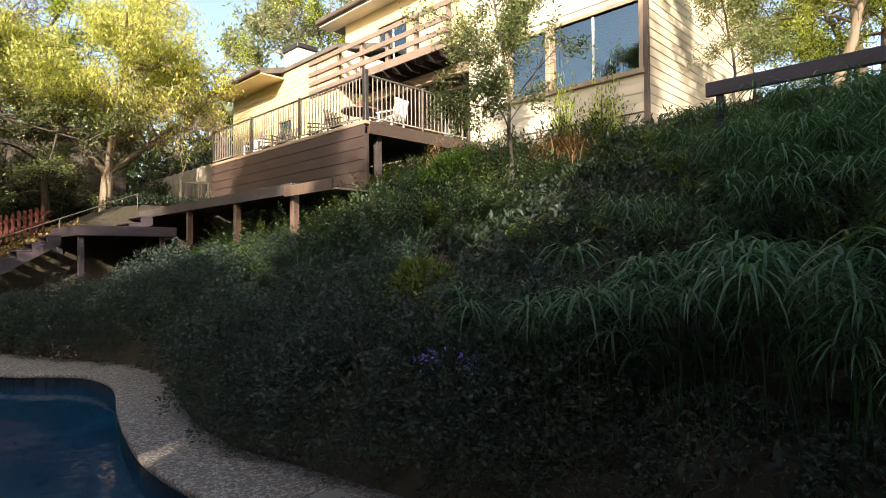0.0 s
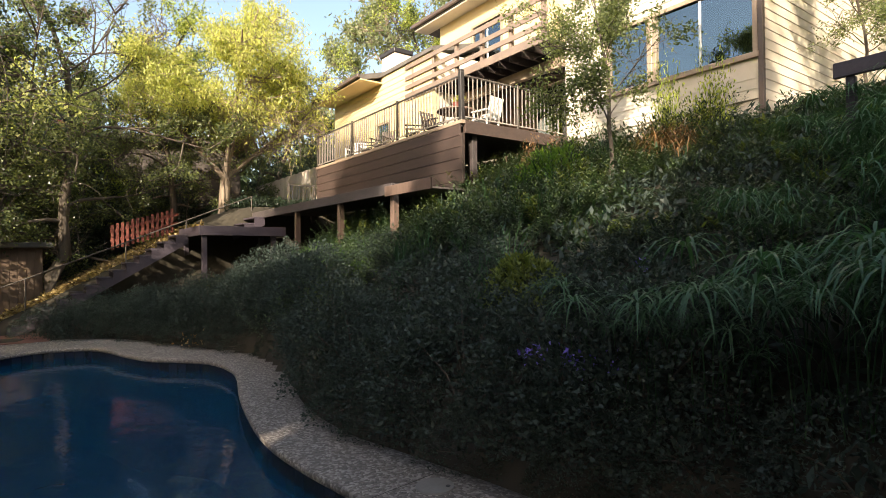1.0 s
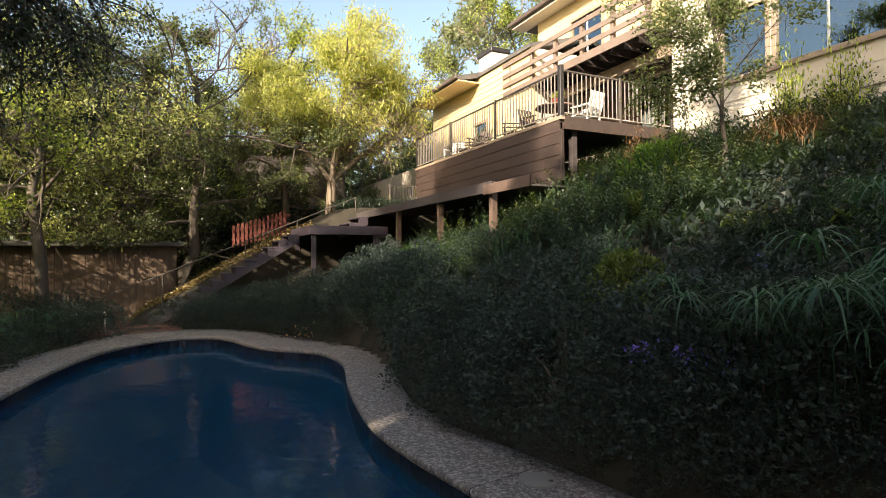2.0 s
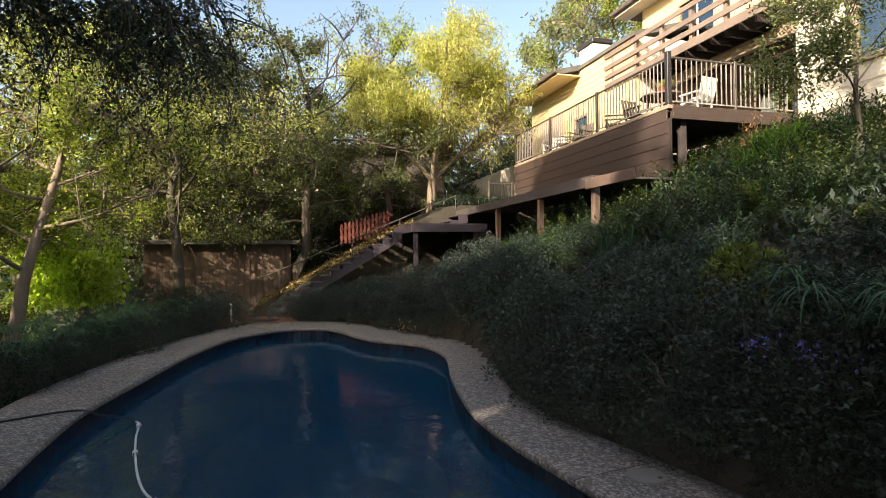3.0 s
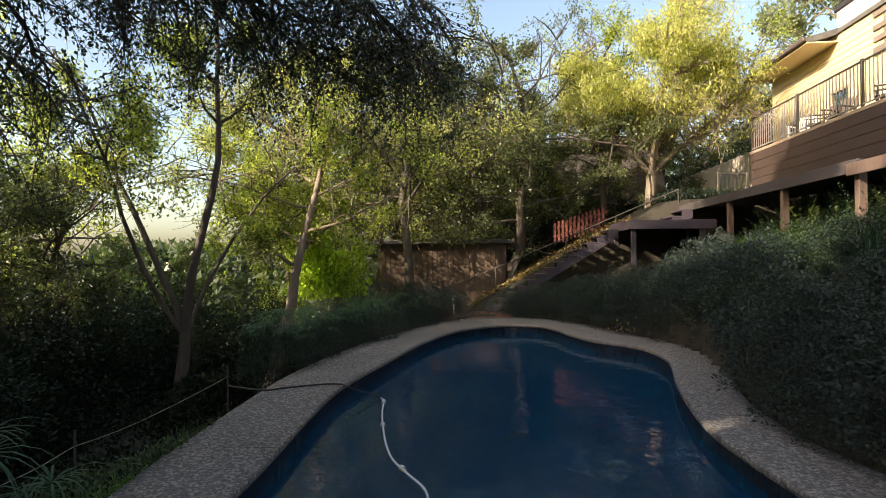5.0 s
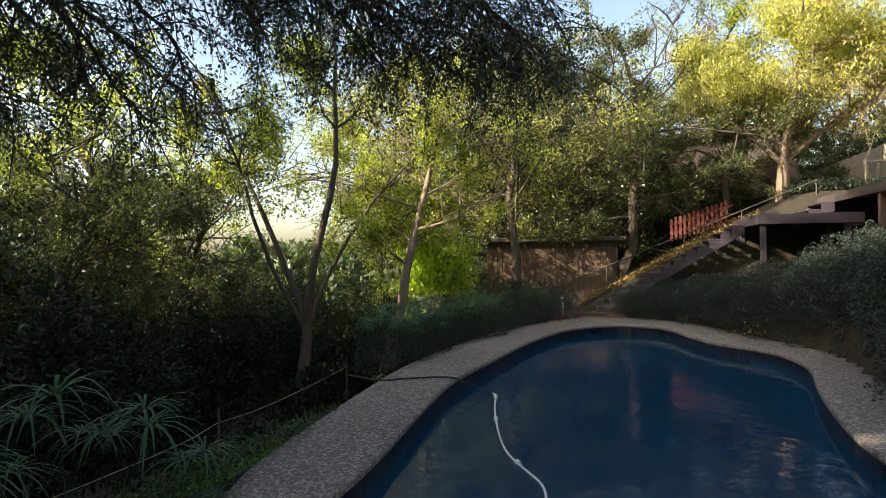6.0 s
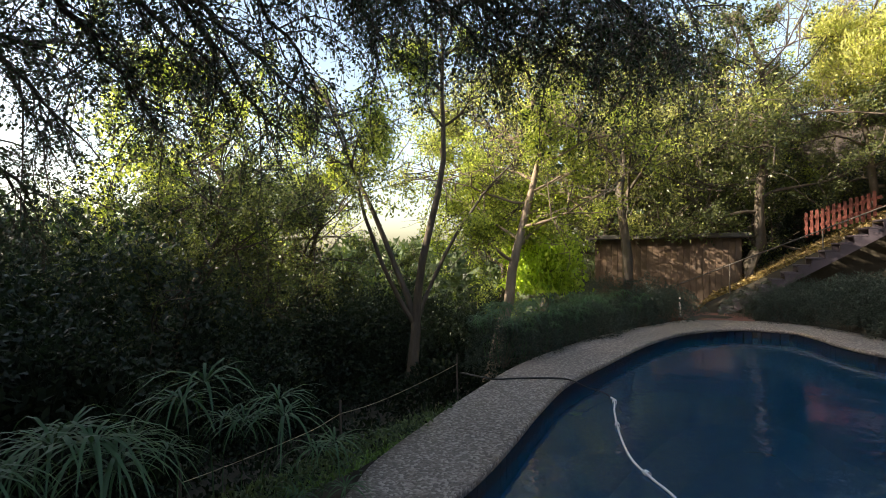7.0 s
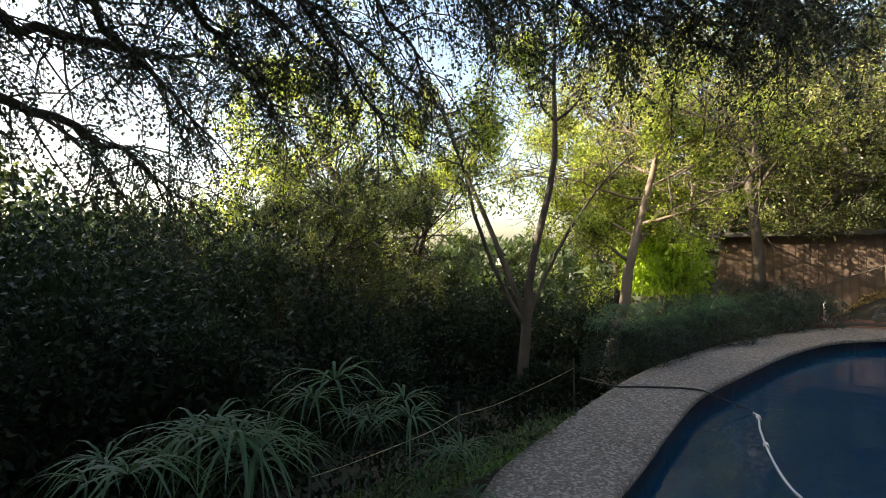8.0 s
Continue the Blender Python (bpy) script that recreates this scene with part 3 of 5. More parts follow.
# ---- raised deck ----
rdeck = thing("raised_deck", "raised timber deck with brown board skirt and metal railing", "deck", HOUSE)
part("floor", box(-7.7, 0.03, 4.54, 0.0, 3.38, 4.62, 0.01), M_DECK, rdeck)
part("rim", box(-7.75, -0.02, 4.6, 0.06, 0.1, 4.68), M_TAN, rdeck)
part("rim", box(-0.04, 0.1, 4.4, 0.06, 3.38, 4.68), M_SKIRT, rdeck)
for k in range(6):
    part("skirt_board", box(-7.7, -0.01 - 0.002 * (k % 2), 3.1 + 0.25 * k, 0.0, 0.03, 3.1 + 0.25 * k + 0.243), M_SKIRT, rdeck)
part("corner_board", box(0.0, -0.02, 3.3, 0.08, 0.06, 4.39), M_SKIRT, rdeck)
for x in (-7.5, -5, -2.5, -0.15):
    part("support_post", box(x - 0.07, 0.4, 2.0, x + 0.07, 0.54, 4.5), M_DECK, rdeck)


def railing(parent, p0, p1, z0, z1, posts, step=0.125, mat=M_RAIL):
    p0, p1 = Vector(p0), Vector(p1)
    run = (p1 - p0).length
    d = (p1 - p0) / run
    rot = math.atan2(d.y, d.x)
    fence = part("railing", box(0, -0.02, z1 - 0.04, run, 0.02, z1), M_RAILPOST, parent, "metal railing with upright bars")
    fence.matrix_local = pose(p0.x, p0.y, 0, 0, 0, math.degrees(rot))
    part("bottom_rail", box(0, -0.015, z0 + 0.06, run, 0.015, z0 + 0.09, 0.003), mat, fence)
    post_me = part("post", box(-0.03, -0.03, z0, 0.03, 0.03, z1 + 0.03), M_RAILPOST, fence)
    post_me.location.x = posts[0]
    for s in posts[1:]:
        part("post", post_me.data, None, fence).location.x = s
    bar = None
    s = step
    while s < run - 0.04:
        if min(abs(s - q) for q in posts) > 0.04:
            if bar is None:
                ob = part("bar", box(-0.009, -0.009, z0 + 0.09, 0.009, 0.009, z1 - 0.04, 0), mat, fence)
                bar = ob.data
            else:
                ob = part("bar", bar, None, fence)
            ob.location.x = s
        s += step
    return fence


railing(rdeck, (-7.7, 0.04), (0.0, 0.04), 4.68, 5.68, [0.0, 2.5, 5.02])
part("corner_post", box(-0.05, -0.01, 4.68, 0.05, 0.09, 5.78), M_RAILDARK, rdeck, "dark corner post")
part("end_post", box(-0.02, 3.28, 4.68, 0.06, 3.36, 5.75), M_RAILDARK, rdeck)
railing(rdeck, (0.02, 0.1), (0.02, 3.26), 4.68, 5.68, [1.6])

# ---- walkway, landing and stairs ----
walkway = thing("walkway", "weathered timber walkway on posts under the raised deck", "walkway", HOUSE)
for k in range(14):
    part("plank", box(-7.6, -2.1 + 0.145 * k, 3.04, 0.7, -2.1 + 0.145 * k + 0.139, 3.08), M_DECK, walkway)
part("fascia", box(-7.6, -2.16, 2.88, 0.7, -2.11, 3.085), M_DECK, walkway)
part("beam", box(0.5, -2.2, 2.84, 2.0, -2.165, 3.03), M_POST, walkway)
for x in (-7.4, -4.26, -1.72, 0.56):
    part("post", box(x - 0.06, -2.08, 0.6, x + 0.06, -1.96, 2.88), M_POST, walkway)
    part("inner_post", box(x - 0.06, -0.35, 0.8, x + 0.06, -0.23, 3.03), M_DECK, walkway)
landing = thing("stair_landing", "dark timber landing platform on posts", "landing", HOUSE)
for k in range(15):
    part("plank", box(-7.6, -4.15 + 0.145 * k, 2.5, -5.2, -4.15 + 0.145 * k + 0.139, 2.54), M_STAIR, landing)
part("fascia", box(-7.62, -4.2, 2.3, -5.18, -4.16, 2.54), M_STAIR, landing)
part("fascia", box(-5.18, -4.2, 2.3, -5.14, -2.0, 2.54), M_STAIR, landing)
for x, y in ((-5.3, -4.05), (-7.4, -4.05), (-5.3, -2.3), (-6.3, -2.3)):
    part("post", box(x - 0.06, y - 0.06, 0.6, x + 0.06, y + 0.06, 2.3), M_STAIR, landing)


def flight(name, label, x0, x1, y_top, z_top, steps, rise=0.18, run=0.285):
    st = thing(name, label, "stairs", HOUSE)
    for k in range(steps):
        y, z = y_top - run * (k + 1), z_top - rise * (k + 1)
        part("tread", box(x0, y - 0.02, z - 0.045, x1, y + run, z), M_STAIR, st)
    n = steps
    for x in (x0 - 0.05, x1):
        bm = bmesh.new()
        pr = [(y_top, z_top - 0.02), (y_top, z_top - 0.42)]
        pr += [(y_top - run * n, z_top - rise * n - 0.32), (y_top - run * n - 0.1, z_top - rise * n - 0.1)]
        for k in range(n, 0, -1):
            pr += [(y_top - run * k, z_top - rise * k - 0.05), (y_top - run * (k - 1), z_top - rise * k - 0.05)]
        a = [bm.verts.new((x, y, z)) for y, z in pr]
        b = [bm.verts.new((x + 0.05, y, z)) for y, z in pr]
        bm.faces.new(a)
        bm.faces.new(b[::-1])
        for p in range(len(pr)):
            bm.faces.new((a[p], b[p], b[(p + 1) % len(pr)], a[(p + 1) % len(pr)]))
        bmesh.ops.recalc_face_normals(bm, faces=bm.faces[:])
        part("stringer", bm, M_STAIR, st)
    return st


flight("garden_stairs", "long dark-painted timber stairs up from the pool", -7.5, -6.5, -4.2, 2.54, 13)
flight("upper_stairs", "short dark timber stairs from the landing to the walkway", -7.5, -6.5, -2.14, 3.08, 3)

# ---- plants ----


def grow(seed, height, spread, bare, r0, n1=13, n2=6, n3=5, lift=0.5, lean=(0, 0), wander=0.12, sag=0.0, stems=1, keep=0.45, fixed=(), bough=9.0, leaders=(), crown_from=6.2):
    """Trunk, limbs, boughs and twigs of a tree; returns paths and the twig ends."""
    rng = np.random.default_rng(seed)
    paths, twigs = [], []

    def limb(p, d, length, r, n=6, sagging=0.0, w=wander):
        pts, rad = [p], [r]
        d = d / np.linalg.norm(d)
        for i in range(n):
            d = d + rng.normal(size=3) * w + np.array([0, 0, -sagging])
            d = d / np.linalg.norm(d)
            p = p + d * length / n
            pts.append(p)
            rad.append(r * (1 - 0.8 * (i + 1) / n) + 0.003)
        paths.append((np.array(pts), np.array(rad)))
        return np.array(pts)

    if leaders:
        trunk = limb(np.array([0, 0, -0.3]), np.array([0.0, 0, 1.0]), bare + 0.3, r0, 10, 0, 0.03)
        paths[-1][1][:] = np.linspace(r0 * 1.25, r0 * 0.9, 11)
        for d0, long, r1 in leaders:
            lead = limb(trunk[-1] - [0, 0, 0.1], np.array(d0, float), long, r1, 10, -0.01, 0.085)
            for i in range(n1):
                f = crown_from + (9.9 - crown_from) * (i + rng.uniform(0, 0.8)) / n1
                a = rng.uniform(0, 6.28)
                d = np.array([math.cos(a), math.sin(a), lift + rng.normal() * 0.2])
                L = spread * rng.uniform(0.5, 1.1) * (1 - 0.04 * f) * min(1.0, 0.4 + 0.6 * r1 / 0.1)
                l1 = limb(lead[int(f)], d, L, r1 * 0.35, 6, sag)
                for j in range(n2):
                    l2 = limb(l1[rng.integers(2, 7)], d * 0.5 + rng.normal(size=3) * 0.75, L * rng.uniform(0.3, 0.6), 0.014, 4, sag)
                    for m in range(n3):
                        twigs.append(limb(l2[rng.integers(1, 5)], rng.normal(size=3) + d * 0.3, L * 0.2 * rng.uniform(0.6, 1.5) + 0.1, 0.006, 3, sag))
        stems = 0
    for s in range(stems):
        out = rng.normal(size=2) * (0.28 if stems > 1 else 0.05)
        trunk = limb(np.array([out[0] * 0.3, out[1] * 0.3, -0.3]), np.array([lean[0] + out[0], lean[1] + out[1], 1.0]), height * 0.95, r0, 10)
        a0 = rng.uniform(0, 6.28)
        for i in range(n1 + len(fixed)):
            f = bare + (0.97 - bare) * (i + rng.uniform(0, 0.8)) / n1
            k = min(f, 0.99) * 10
            p = trunk[int(k)] + (trunk[min(int(k) + 1, 10)] - trunk[int(k)]) * (k % 1)
            a = a0 + i * 2.4 + rng.normal() * 0.4
            prof = math.sin(math.pi * min(1, 0.22 + 0.8 * (f - bare) / (1 - bare))) ** 0.7
            prof = max(prof, 0.3)
            d = np.array([math.cos(a), math.sin(a), lift * (0.4 + f) + rng.normal() * 0.15])
            L = spread * prof * rng.uniform(keep + 0.25, 1.1)
            if i >= n1:
                f, a, L, up = fixed[i - n1]
                k = f * 10
                p = trunk[int(k)] + (trunk[min(int(k) + 1, 10)] - trunk[int(k)]) * (k % 1)
                d = np.array([math.cos(radians(a)), math.sin(radians(a)), up])
            l1 = limb(p, d, L, r0 * 0.42 * (1.1 - f), 6, sag)
            for j in range(n2):
                q = l1[rng.integers(2, 7)]
                l2 = limb(q, d * 0.5 + rng.normal(size=3) * ([0.75, 0.75, 0.75] if bough > 5 else [0.75, 0.75, 0.3]), min(L * rng.uniform(0.25, 0.6), bough), r0 * 0.13 if bough > 5 else 0.022, 4, sag * 1.5)
                for m in range(n3):
                    o = l2[rng.integers(1, 5)]
                    t = limb(o, rng.normal(size=3) + d * 0.3, min(L, 2.2 * bough) * 0.18 * rng.uniform(0.6, 1.5) + 0.15, r0 * 0.045 if bough > 5 else 0.006, 3, sag * 2)
                    twigs.append(t)
    return paths, twigs, rng


def tree_meshes(name, seed, n_leaves, leaf, width, leafmat, barkmat, scatter=0.16, hang=0.3, clump=2.4, bare_below=0.0, sides=4, full=0.3, thin_above=99.0, **shape):
    paths, twigs, rng = grow(seed, **shape)
    v, q = tubes(paths, 6, 0.02)
    wood = mesh_np(name + "_wood", v, q, barkmat, True)
    tw = np.array(twigs)
    w = np.array([noise.noise(Vector(a[1]) * (0.85 if shape["height"] > 6 else 1.6) + Vector((seed, 0, 0))) for a in tw])
    w = np.clip(w * clump + full, 0.005, 1.0) * np.where(tw[:, 1, 2] > thin_above, 0.4, 1.0) * np.clip((tw[:, 1, 2] - bare_below) / 1.2 + 0.5, 0.06, 1)
    w = w * np.linalg.norm(tw[:, 3] - tw[:, 0], axis=1)
    pick, f = rng.choice(len(tw), n_leaves, p=w / w.sum()), rng.uniform(0, 2.999, n_leaves)
    i = f.astype(int)
    p = tw[pick, i] + (tw[pick, i + 1] - tw[pick, i]) * (f - i)[:, None]
    p = p + rng.normal(size=p.shape) * scatter
    d = rng.normal(size=p.shape) + np.array([0, 0, -hang])
    crown = leaves(name + "_crown", p, d, leaf, width, leafmat, rng, sides=sides)
    return wood, crown


def plant_tree(kind, meshes, label, x, y, scale=1.0, turn=0.0, z=None, category="tree", group=""):
    at = pose(x, y, float(ground_z(x, y)) if z is None else z, 0, 0, turn) @ Matrix.Diagonal((scale, scale, scale, 1))
    t = thing(kind, label, category, at, group)
    part("trunk", meshes[0], None, t)
    part("crown", meshes[1], None, t)
    return t


T_OAK = tree_meshes("oak", 3, 30000, 0.098, 0.062, L_OAK, M_BARK, 0.11, 0.2, 2.6, sides=3, height=9.0, spread=4.2, bare=0.26, r0=0.2, n1=16, n2=7, lift=0.4, wander=0.2)
T_GREEN = tree_meshes("broadleaf", 5, 23000, 0.096, 0.062, L_GREEN, M_BARK, 0.1, 0.4, 3.2, sides=3, height=9.0, spread=3.4, bare=0.26, r0=0.15, n1=17, n2=7, n3=6, lift=0.5, wander=0.16)
T_OLIVE = tree_meshes("olive", 15, 23000, 0.092, 0.057, L_OLIVE, M_BARK, 0.1, 0.4, 3.2, sides=3, height=8.5, spread=3.6, bare=0.38, r0=0.15, n1=17, n2=7, n3=6, lift=0.4, wander=0.18)
T_MULTI = tree_meshes("forked", 11, 17000, 0.092, 0.056, L_GREEN, M_BARK, 0.1, 0.4, 3.0, sides=3, height=9.5, spread=2.1, bare=1.75, r0=0.125, n1=8, n2=6, n3=5, lift=0.6,
                      leaders=(((0.0, 0.07, 1), 7.5, 0.1), ((0.1, -0.55, 1), 5.5, 0.06), ((-0.1, -0.14, 1), 7.0, 0.075), ((-0.3, 0.35, 1), 6.0, 0.05)))
T_LEAN = tree_meshes("leaning", 12, 19000, 0.095, 0.06, L_GREEN, M_PALEBARK, 0.1, 0.4, 3.0, sides=3, height=8.5, spread=2.5, bare=0.42, r0=0.19, n1=15, n2=7, n3=5, lift=0.45, lean=(0, 0.22))
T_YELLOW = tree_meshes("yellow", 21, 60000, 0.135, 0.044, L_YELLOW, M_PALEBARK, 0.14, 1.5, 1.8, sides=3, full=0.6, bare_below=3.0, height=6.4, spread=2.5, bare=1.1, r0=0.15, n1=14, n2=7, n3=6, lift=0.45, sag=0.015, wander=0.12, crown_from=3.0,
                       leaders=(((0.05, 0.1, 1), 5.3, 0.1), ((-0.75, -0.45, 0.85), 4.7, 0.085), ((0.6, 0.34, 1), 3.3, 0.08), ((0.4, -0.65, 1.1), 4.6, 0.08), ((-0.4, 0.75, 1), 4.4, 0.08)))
T_GREY = tree_meshes("grey", 31, 15000, 0.28, 0.13, L_GREY, M_PALEBARK, 0.25, 0.5, height=14, spread=5.0, bare=0.25, r0=0.3, n1=14, n2=7, lift=0.7)
T_SMALL = tree_meshes("sapling", 41, 15000, 0.078, 0.032, L_SAP, M_BARK, 0.08, 0.2, full=0.55, height=4.9, spread=1.35, bare=0.26, r0=0.04, n1=15, n2=6, n3=4, lift=0.8)
T_SHADE = tree_meshes("tall_oak", 4, 5000, 0.3, 0.19, L_OAK, M_BARK, 0.25, 0.2, 0.6, full=0.55, height=9.0, spread=4.2, bare=0.2, r0=0.2, n1=16, n2=4, n3=3, lift=0.4, wander=0.2)
T_HIGH = tree_meshes("high_oak", 9, 9000, 0.55, 0.36, L_OAK, M_BARK, 0.35, 0.2, 1.5, full=0.55, thin_above=14.5, height=19.0, spread=3.2, bare=0.14, r0=0.3, n1=20, n2=4, n3=3, lift=0.35, wander=0.08)

# unseen high crown, added only to throw shade on the raised deck's skirt
T_TALL = tree_meshes("skirt_shade_tree", 13, 1050, 0.42, 0.28, L_OAK, M_BARK, 0.25, 0.2, 2.0, full=0.35, height=24.5, spread=2.0, bare=0.83, r0=0.24, n1=14, n2=4, n3=3, lift=0.4, wander=0.04)

OAK_FOOT = (-5.0, -5.4, -0.9)
OAK_TRUNK = ((-5.0, -5.4, -1.3), (-4.95, -5.45, 1.5), (-5.05, -5.4, 3.5), (-4.95, -5.35, 5.0), (-4.9, -5.3, 6.6))
# limbs: height on the trunk, bearing, reach, height of the tip, arch, sweep
HIGH_LIMBS = ((5.9, 121, 6.9, 3.3, 0.7, -1.2), (6.0, 116, 7.3, 3.8, 0.8, -1.2), (5.6, 120, 7.5, 3.8, 0.3, -0.7), (6.0, 100, 10.1, 4.5, -0.2, 0.1), (5.8, 121, 6.2, 3.9, 0.0, -1.1), (6.2, 110, 8.4, 4.7, 0.5, -0.9), (6.4, 104, 8.7, 4.3, 0.3, -0.6), (6.5, 100, 9.5, 4.3, 0.5, -0.6), (6.3, 110, 7.8, 4.4, 0.3, -1.2), (6.6, 96, 10.2, 4.2, 0.7, -0.4),
              (6.4, 96, 10.6, 4.0, 0.6, -0.5), (6.3, 98, 10.9, 4.2, 0.4, -0.3), (6.5, 93.5, 10.4, 4.3, 0.7, -0.4), (6.2, 101, 9.8, 3.9, 0.3, -0.4))
LOW_LIMBS = ((5.0, 129, 5.8, 3.3, 0.3, -1.5), (4.4, 131, 5.3, 4.2, -0.6, -0.8), (3.5, 145, 5.1, 2.5, 0.1, -1.1), (4.8, 132, 5.0, 3.1, 0.3, -1.1))


def bough_oak(seed, foot, trunk, limbs, n_leaves):
    """An old spreading oak: one trunk and long limbs that carry drooping sprays of fine twigs."""
    rng = np.random.default_rng(seed)
    foot = np.array(foot)
    paths, twigs = [(np.array(trunk) - foot, np.linspace(0.42, 0.2, len(trunk)))], []
    for low, bearing, reach, tip, arch, sweep in limbs:
        f = np.linspace(0, 1, 30)
        a, bow = radians(bearing), np.sin(np.pi * f)
        run = np.stack([math.cos(a) * reach * f - math.sin(a) * sweep * bow, math.sin(a) * reach * f + math.cos(a) * sweep * bow, low + (tip - low) * f + arch * bow - foot[2]], 1)
        run = run + rng.normal(size=run.shape) * 0.035
        paths.append((run, np.linspace(0.095, 0.012, len(run))))
        seg = np.linalg.norm(np.diff(run, axis=0), axis=1)
        far = np.r_[0, np.cumsum(seg)]
        for s in np.arange(far[-1] * 0.3, far[-1], 0.09):
            o = np.array([np.interp(s, far, run[:, c]) for c in range(3)])
            k = min(len(seg) - 1, int(np.searchsorted(far, s)))
            ahead = unit(run[k] - run[k - 1])
            d = unit(ahead * 0.7 + rng.normal(size=3) * [0.8, 0.8, 0.5])
            L = rng.uniform(0.5, 1.6)
            b = [o]
            for m in range(5):
                d = unit(d + rng.normal(size=3) * 0.16 + [0, 0, -0.2])
                b.append(b[-1] + d * L / 5)
            b = np.array(b)
            paths.append((b, np.linspace(0.014, 0.004, 6)))
            for m in range(7):
                q = [b[rng.integers(1, 6)]]
                e = unit(rng.normal(size=3) * [1, 1, 0.6] + d * 0.8)
                for _ in range(3):
                    e = unit(e + rng.normal(size=3) * 0.2 + [0, 0, -0.22])
                    q.append(q[-1] + e * rng.uniform(0.1, 0.2))
                twigs.append(np.array(q))
                paths.append((np.array(q), np.linspace(0.0045, 0.002, 4)))
    v, q = tubes(paths, 8, 0.016)
    wood = mesh_np("great_oak_wood", v, q, M_BARK, True)
    tw = np.array(twigs)
    pick, f = rng.integers(0, len(tw), n_leaves), rng.uniform(0.3, 2.999, n_leaves)
    i = f.astype(int)
    p = tw[pick, i] + (tw[pick, i + 1] - tw[pick, i]) * (f - i)[:, None] + rng.normal(size=(n_leaves, 3)) * 0.03
    return wood, leaves("great_oak_crown", p, rng.normal(size=p.shape) + [0, 0, -0.5], 0.048, 0.03, L_BOUGH, rng)


T_BIG = bough_oak(77, OAK_FOOT, OAK_TRUNK, HIGH_LIMBS + LOW_LIMBS, 100000)
DARK = "dark green broadleaf tree with dense small leaves"
MID = "green tree with light coming through its leaves"
OLIVE = "olive-green tree with sunlit and shaded tones put in its leaf colour"
HILL_TREES = (
    ("oak", -16.5, 16.0, 1.05, 20), ("olive", -20.5, 17.0, 1.3, 75), ("oak", -18.8, 15.0, 1.12, 50), ("oak", -19.8, 13.2, 1.1, 220), ("olive", -18.6, 9.6, 1.35, 150), ("green", -17.4, 8.0, 1.0, 10),
    ("olive", -14.4, 10.3, 1.18, 70), ("oak", -13.4, 13.9, 0.98, 170),
)
GULLY_TREES = (
    ("multi", -12.6, 3.5, 1.0, 0), ("lean", -12.85, 5.35, 0.95, 0), ("oak", -13.0, -1.0, 0.72, 300), ("green", -19.5, 0.0, 1.45, 20), 
    ("oak", -16.5, -4.6, 0.6, 10), ("oak", -16.8, -0.9, 0.8, 130), ("oak", -16.5, 1.2, 0.78, 250), ("oak", -14.5, -5.0, 0.5, 45), ("green", -21.0, -3.5, 0.75, 100),
)
# unseen trees behind the pool, placed and sized for the shade they cast
SHADE_TREES = (
    ("shade", 0.8, -8.6, 1.2, 30), ("shade", 4.5, -7.0, 1.25, 330), ("high", -9.5, -13.5, 1.16, 0), ("high", -7.6, -13.2, 0.88, 60), ("high", -15.6, -14.5, 0.75, 200), ("high", -19.0, -14.0, 0.7, 20), ("high", -3.6, -13.2, 1.1, 90),
    ("shade", -4.0, -11.4, 1.25, 50), ("shade", -5.5, -12.0, 1.55, 190), ("high", -1.3, -13.5, 1.21, 180), ("high", 2.0, -13.0, 0.97, 270), ("high", 4.4, -13.5, 0.98, 40),
    ("high", 6.0, -13.0, 0.95, 140), ("tall", -10.6, -16.0, 1.0, 0), ("tall", -8.0, -16.4, 0.98, 120),
)
UPPER_TREES = (
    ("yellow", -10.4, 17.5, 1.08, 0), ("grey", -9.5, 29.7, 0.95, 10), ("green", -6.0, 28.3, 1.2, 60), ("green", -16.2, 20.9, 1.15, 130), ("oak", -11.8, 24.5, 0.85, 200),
    ("shade", 9.5, -4.0, 1.15, 80), ("green", 9.5, 18.5, 1.0, 15), ("olive", 13.5, 20.5, 1.1, 60), ("green", 13.5, 14.5, 0.8, 115), ("lean", 7.05, 11.6, 0.58, 200), ("green", 9.6, 14.2, 0.85, 40), ("oak", 11.5, 16.5, 0.9, 70),
    ("olive", 11.0, 11.5, 0.6, 215), ("oak", -13.2, 18.0, 0.72, 110),
)
KINDS = {"lean": (T_LEAN, "leaning tree with sunlit pale trunk"), "tall": (T_TALL, "unseen bare-stemmed tree added to shade the deck skirt"), "high": (T_HIGH, "unseen tall oak behind the garden, placed for its shade"), "shade": (T_SHADE, DARK), "yellow": (T_YELLOW, "feathery yellow-leaved tree with pale forked trunk"), "grey": (T_GREY, "tall grey-green tree behind the house"), "green": (T_GREEN, MID), "oak": (T_OAK, DARK), "olive": (T_OLIVE, OLIVE),
         "multi": (T_MULTI, "multi-stemmed tree with pale leaning trunks"), "big": (T_BIG, "great spreading oak with low dark limbs over the pool")}
for kind, x, y, s, turn in HILL_TREES + GULLY_TREES + SHADE_TREES + UPPER_TREES:
    plant_tree("tree", KINDS[kind][0], KINDS[kind][1], x, y, s, turn)
oak = plant_tree("tree", T_BIG, KINDS["big"][1], OAK_FOOT[0], OAK_FOOT[1], z=OAK_FOOT[2])
YOUNG = "young tree with thin trunk in front of the cream wall"
for x, y, s, turn in ((0.83, 10.25, 1.0, 0), (5.6, 12.2, 0.85, 100)):
    plant_tree("tree", T_SMALL, YOUNG, x, y, s, turn)

